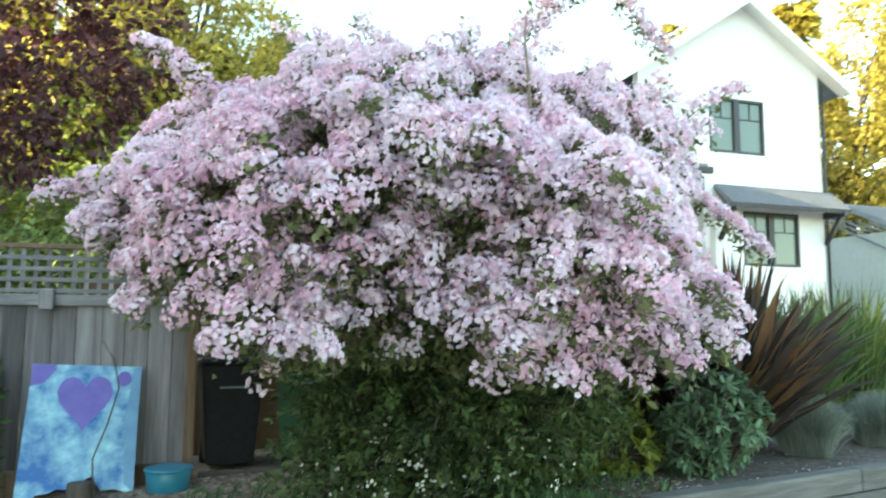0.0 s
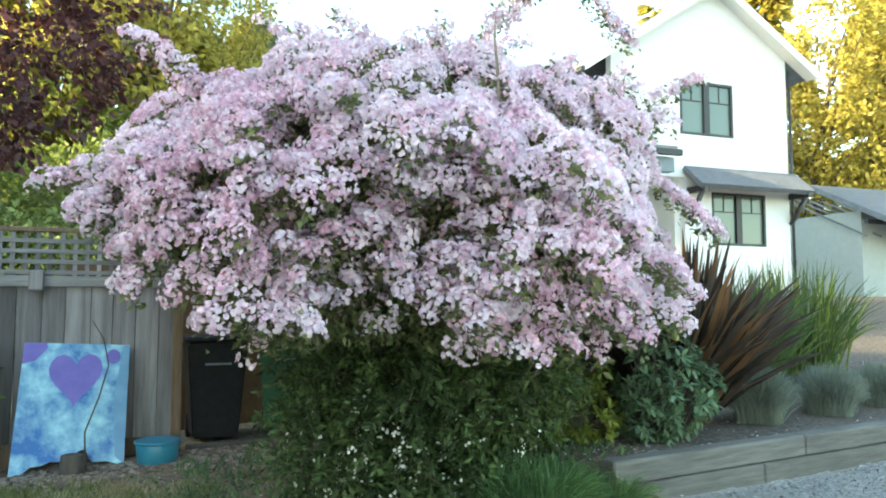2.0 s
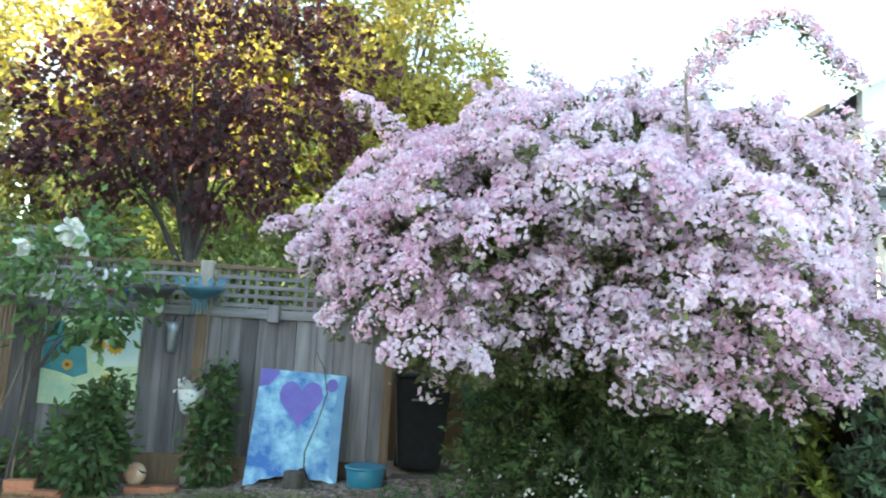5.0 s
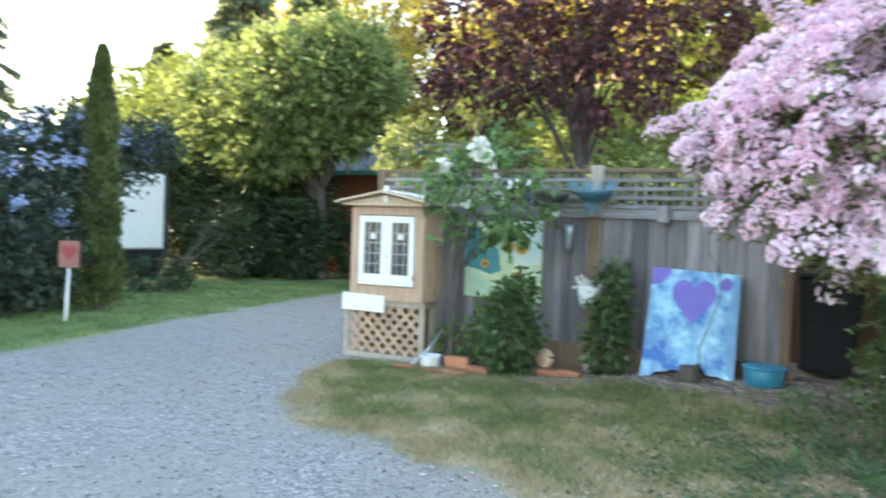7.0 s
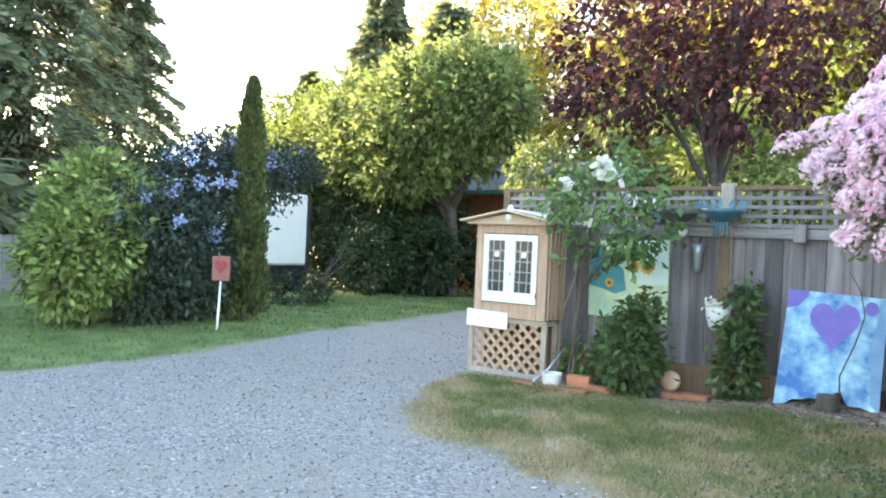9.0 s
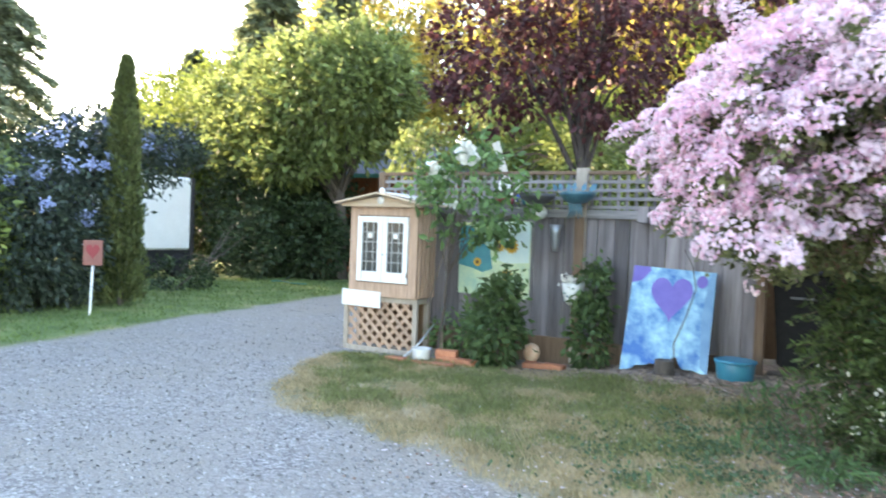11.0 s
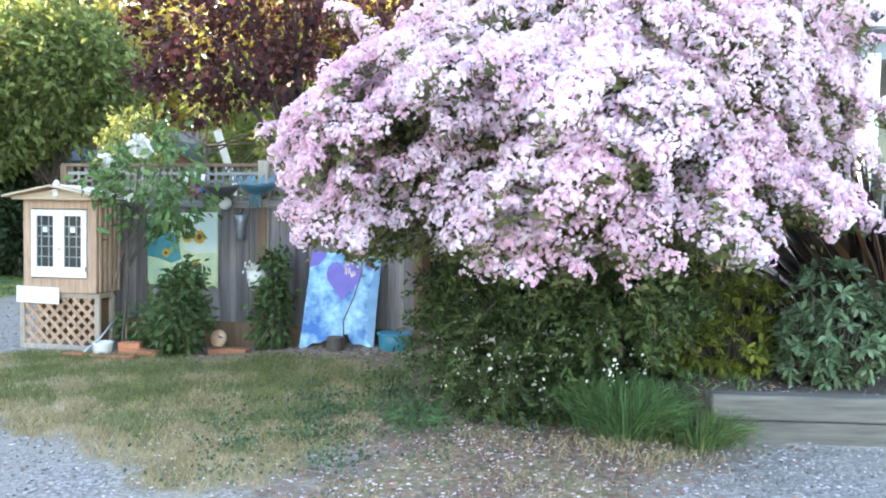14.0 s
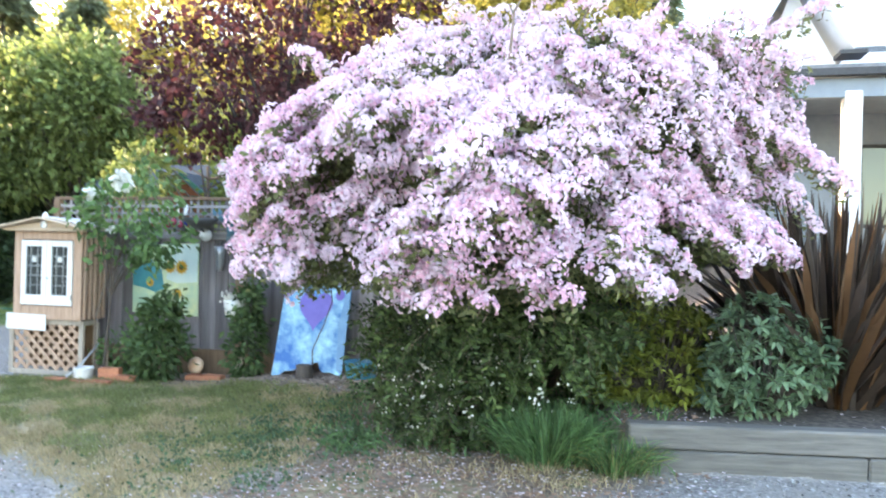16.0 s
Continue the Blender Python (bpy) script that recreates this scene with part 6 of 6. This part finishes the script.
# Hedge in the same shade-darkened leaves, dimming gaps below the tree.
broadleaf("back_hedge", "dark green hedge trees behind the trailer", "hedge", (-17.5, 12.5, 0), [(-17.5, 9.6, 1.9, 1.2, 1.5, 1.8), (-17.8, 12.5, 2.0, 1.2, 1.8, 1.9), (-16.6, 15.0, 2.0, 1.4, 1.4, 1.9), (-14.6, 16.4, 1.8, 1.5, 0.9, 1.8)], shade_dark_leaf, 700, 20, 0.2, (0.17, 0.085), 0.1)
broadleaf("vine_mass", "green leafy growth over the garden behind the fence", "shrub", (-1.8, 9.0, 0.1), [(-1.7, 9.3, 1.9, 0.9, 0.6, 0.8), (-5.3, 9.6, 1.6, 0.9, 0.5, 0.7), (-0.4, 9.4, 1.9, 1.0, 0.6, 0.9), (-2.9, 9.6, 1.7, 0.9, 0.5, 0.7)], tree_leaf, 320, 18, 0.11, (0.10, 0.05), 0.04)
broadleaf("garden_tree", "small light green garden tree behind the fence", "tree", (-5.6, 12.2, 0), [(-3.6, 12.0, 2.8, 0.6, 0.6, 0.6), (-7.0, 12.0, 3.0, 0.7, 0.6, 0.55), (-5.2, 12.3, 4.0, 0.9, 0.7, 0.4)], tree_leaf, 200, 16, 0.11, (0.15, 0.06), 0.05, (-5.6, 12.2, 3.2), droop=0.8)
board = tagged(part("white_board", box(0.17, 0.03, 3.6, 0, 0, 1.8, 0.004), white_paint), "leaning white board behind the fence", "board")
board.matrix_world = pose(-4.93, 13.6, 0.05, 0, -20, 0)

# ---- lawn blades, gravel, litter ----
def scatter(n, x0, x1, y0, y1, keep):
    x, y = x0 + (x1 - x0) * rng.random(n), y0 + (y1 - y0) * rng.random(n)
    ok = keep(x, y)
    return np.stack([x[ok], y[ok], ground_z(x[ok], y[ok])], 1)


def lawn_stuff(name, label, p, height, width, mat):
    n = len(p)
    tip = p + np.stack([rng.normal(size=n) * 0.5 * height, rng.normal(size=n) * 0.5 * height, height * (0.5 + 0.7 * rng.random(n))], 1)
    tagged(part(name, blades(p, tip, width, mat, 0.15), None), label, "grass", kind="stuff")


patch = lambda x, y: wob(x * 1.3, y * 1.3, 2.2) + 0.5 * wob(y, x, 6)
p = scatter(150000, -4.4, 1.4, 2.2, 6.6, lambda x, y: (lawn_at(x, y) * rng.random(len(x)) > 0.32) & (poly_dist(x, y, LITTER) < 0.05 + 0.2 * rng.random(len(x))) & ((x < -2.1) | (y < 5.95 + 0.25 * rng.normal(size=len(x)) - 0.12 * wob(x, y, 3))))
dry = 1.5 * patch(p[:, 0], p[:, 1]) - 0.8 * (p[:, 1] - 4.5) / 2 + 0.4 * rng.normal(size=len(p)) + 1.3 * (1 - smooth(poly_dist(p[:, 0], p[:, 1], LAWN) / 0.7)) > 0.22
bare = (wob(p[:, 1] * 0.9, p[:, 0] * 1.1, 3.1) > 0.35) & (rng.random(len(p)) < 0.5)
p, dry = p[~bare], dry[~bare]
tall = 0.75 + 0.45 * smooth(0.5 + patch(p[:, 1], p[:, 0]))
lawn_stuff("lawn_grass", "short patchy green lawn grass", p[~dry], 0.05 * tall[~dry], 0.005, grass_green)
lawn_stuff("dry_grass", "dry straw-coloured lawn grass", p[dry], 0.036 * tall[dry], 0.005, grass_dry)
p = scatter(24000, -13, -6.8, -1, 14, lambda x, y: lawn_at(x, y) * rng.random(len(x)) > 0.3)
lawn_stuff("verge_grass", "green verge grass along the drive", p, 0.05, 0.014, verge_green)
p = scatter(7000, 0.2, 2.6, 2.3, 3.9, lambda x, y: rng.random(len(x)) < np.clip(wob(x, y, 3.4) * 0.9, 0, 1) * smooth(poly_dist(x, y, LITTER) / 0.3 + 0.6))
lawn_stuff("thin_grass", "thin dry grass growing through the litter", p, 0.035, 0.004, grass_dry)
p = scatter(4200, 1.5, 3.2, 2.9, 3.95, lambda x, y: rng.random(len(x)) < np.exp(-((x - 2.35) ** 2 / 0.16 + (y - 3.45) ** 2 / 0.05)) * (0.7 + 0.5 * wob(x, y, 9)))
lawn_stuff("dry_verge", "dry straw-coloured grass in front of the green tuft", p, 0.06, 0.005, grass_dry)
p = scatter(26000, -0.9, 2.0, 2.3, 5.6, lambda x, y: rng.random(len(x)) < np.exp(-((x - 0.45) ** 2 / 0.45 + (y - 3.9) ** 2 / 1.1)) * np.clip(0.35 + 0.9 * wob(x, y, 5), 0, 1))
tagged(part("clover", leaves(p + np.stack([0 * p[:, 0], 0 * p[:, 0], 0.01 + 0.05 * rng.random(len(p))], 1), rand_dirs(len(p)) + np.array([0, 0, 0.5]), 0.032, 0.024, clover_leaf), None), "low dark green weeds and clover at the lawn edge", "weeds", kind="stuff")
p = scatter(5000, 0.2, 3.2, 3.6, 6.2, lambda x, y: (poly_dist(x, y, LITTER) > -0.1) & (rng.random(len(x)) < smooth((y - 3.6) / 0.6) * 0.5))
lawn_stuff("weed_grass", "dark weeds under the bush", p, 0.07, 0.012, grass_dark)


def chips(name, label, category, p, size, flatness, mat):
    """Small uneven six-cornered bits."""
    n = len(p)
    s = (size * (0.55 + 0.9 * rng.random(n)))[:, None]
    a, b = rand_dirs(n), rand_dirs(n)
    a[:, 2] *= flatness
    b = unit(np.cross(a, b))
    b[:, 2] *= flatness
    c = np.array([0, 0, 1]) * flatness + 0.15 * rand_dirs(n)
    p = p + np.array([0, 0, 1]) * s * flatness * 0.3
    v = np.stack([p + a * s, p + b * s * 0.8, p - a * s, p - b * s * 0.8, p + c * s * 0.7, p - c * s * 0.5], 1).reshape(-1, 3)
    i = np.arange(n)[:, None] * 6
    f = np.concatenate([i + q for q in ([0, 1, 4], [1, 2, 4], [2, 3, 4], [3, 0, 4])], 1)
    tagged(part(name, raw_mesh(v, f.reshape(-1), 3, mat), None), label, category, kind="stuff")


p = scatter(60000, -6.8, 6.5, 0.8, 5.2, lambda x, y: (lawn_at(x, y) < 0.35) & (poly_dist(x, y, LITTER) < -0.02) & ~((y > 3.8 + 0.176 * (x - 3.03)) & (x > 2.5)) & (rng.random(len(x)) < 0.6))
chips("gravel", "loose grey gravel", "gravel", p, 0.012, 0.7, pebble_mat)
p = scatter(34000, -11.5, -2.0, 0.5, 13.0, lambda x, y: (lawn_at(x, y) < 0.35) & ((x < -6.8) | (y > 5.2)) & (rng.random(len(x)) < 0.7 - 0.035 * y))
chips("far_gravel", "loose grey gravel further up the drive", "gravel", p, 0.015, 0.6, pebble_mat)
p = scatter(15000, -1.6, 3.4, 2.2, 7.0, lambda x, y: (poly_dist(x, y, LITTER) + 0.15 * rng.normal(size=len(x)) > 0) | (rng.random(len(x)) < 0.03))
chips("leaf_litter", "dry leaves and bark chips", "litter", p + (0, 0, 0.004), 0.02, 0.22, dry_leaf)
p = scatter(6500, -2.2, 1.0, 5.55, 6.75, lambda x, y: rng.random(len(x)) < smooth((y - 5.75 + 0.25 * wob(x, y, 3)) / 0.45))
chips("bark_mulch", "brown bark chips along the foot of the fence", "mulch", p + (0, 0, 0.006), 0.034, 0.25, bark_chip)
p = scatter(9000, -1.6, 3.6, 2.0, 6.4, lambda x, y: rng.random(len(x)) < 0.95 * np.exp(-((x - 1.6) ** 2 + (y - 3.2) ** 2) / 2.6) + 0.05)
chips("fallen_petals", "pale fallen petals", "petals", p + (0, 0, 0.012), 0.013, 0.2, petal_litter)
p = scatter(2600, 2.6, 9.5, 4.15, 8.5, lambda x, y: rng.random(len(x)) < 0.6 * np.exp(-(x - 2.5) / 2.5) + 0.08)
chips("bed_litter", "petals and bark on the raised bed", "litter", p + (0, 0, 0.008), 0.014, 0.25, petal_litter)
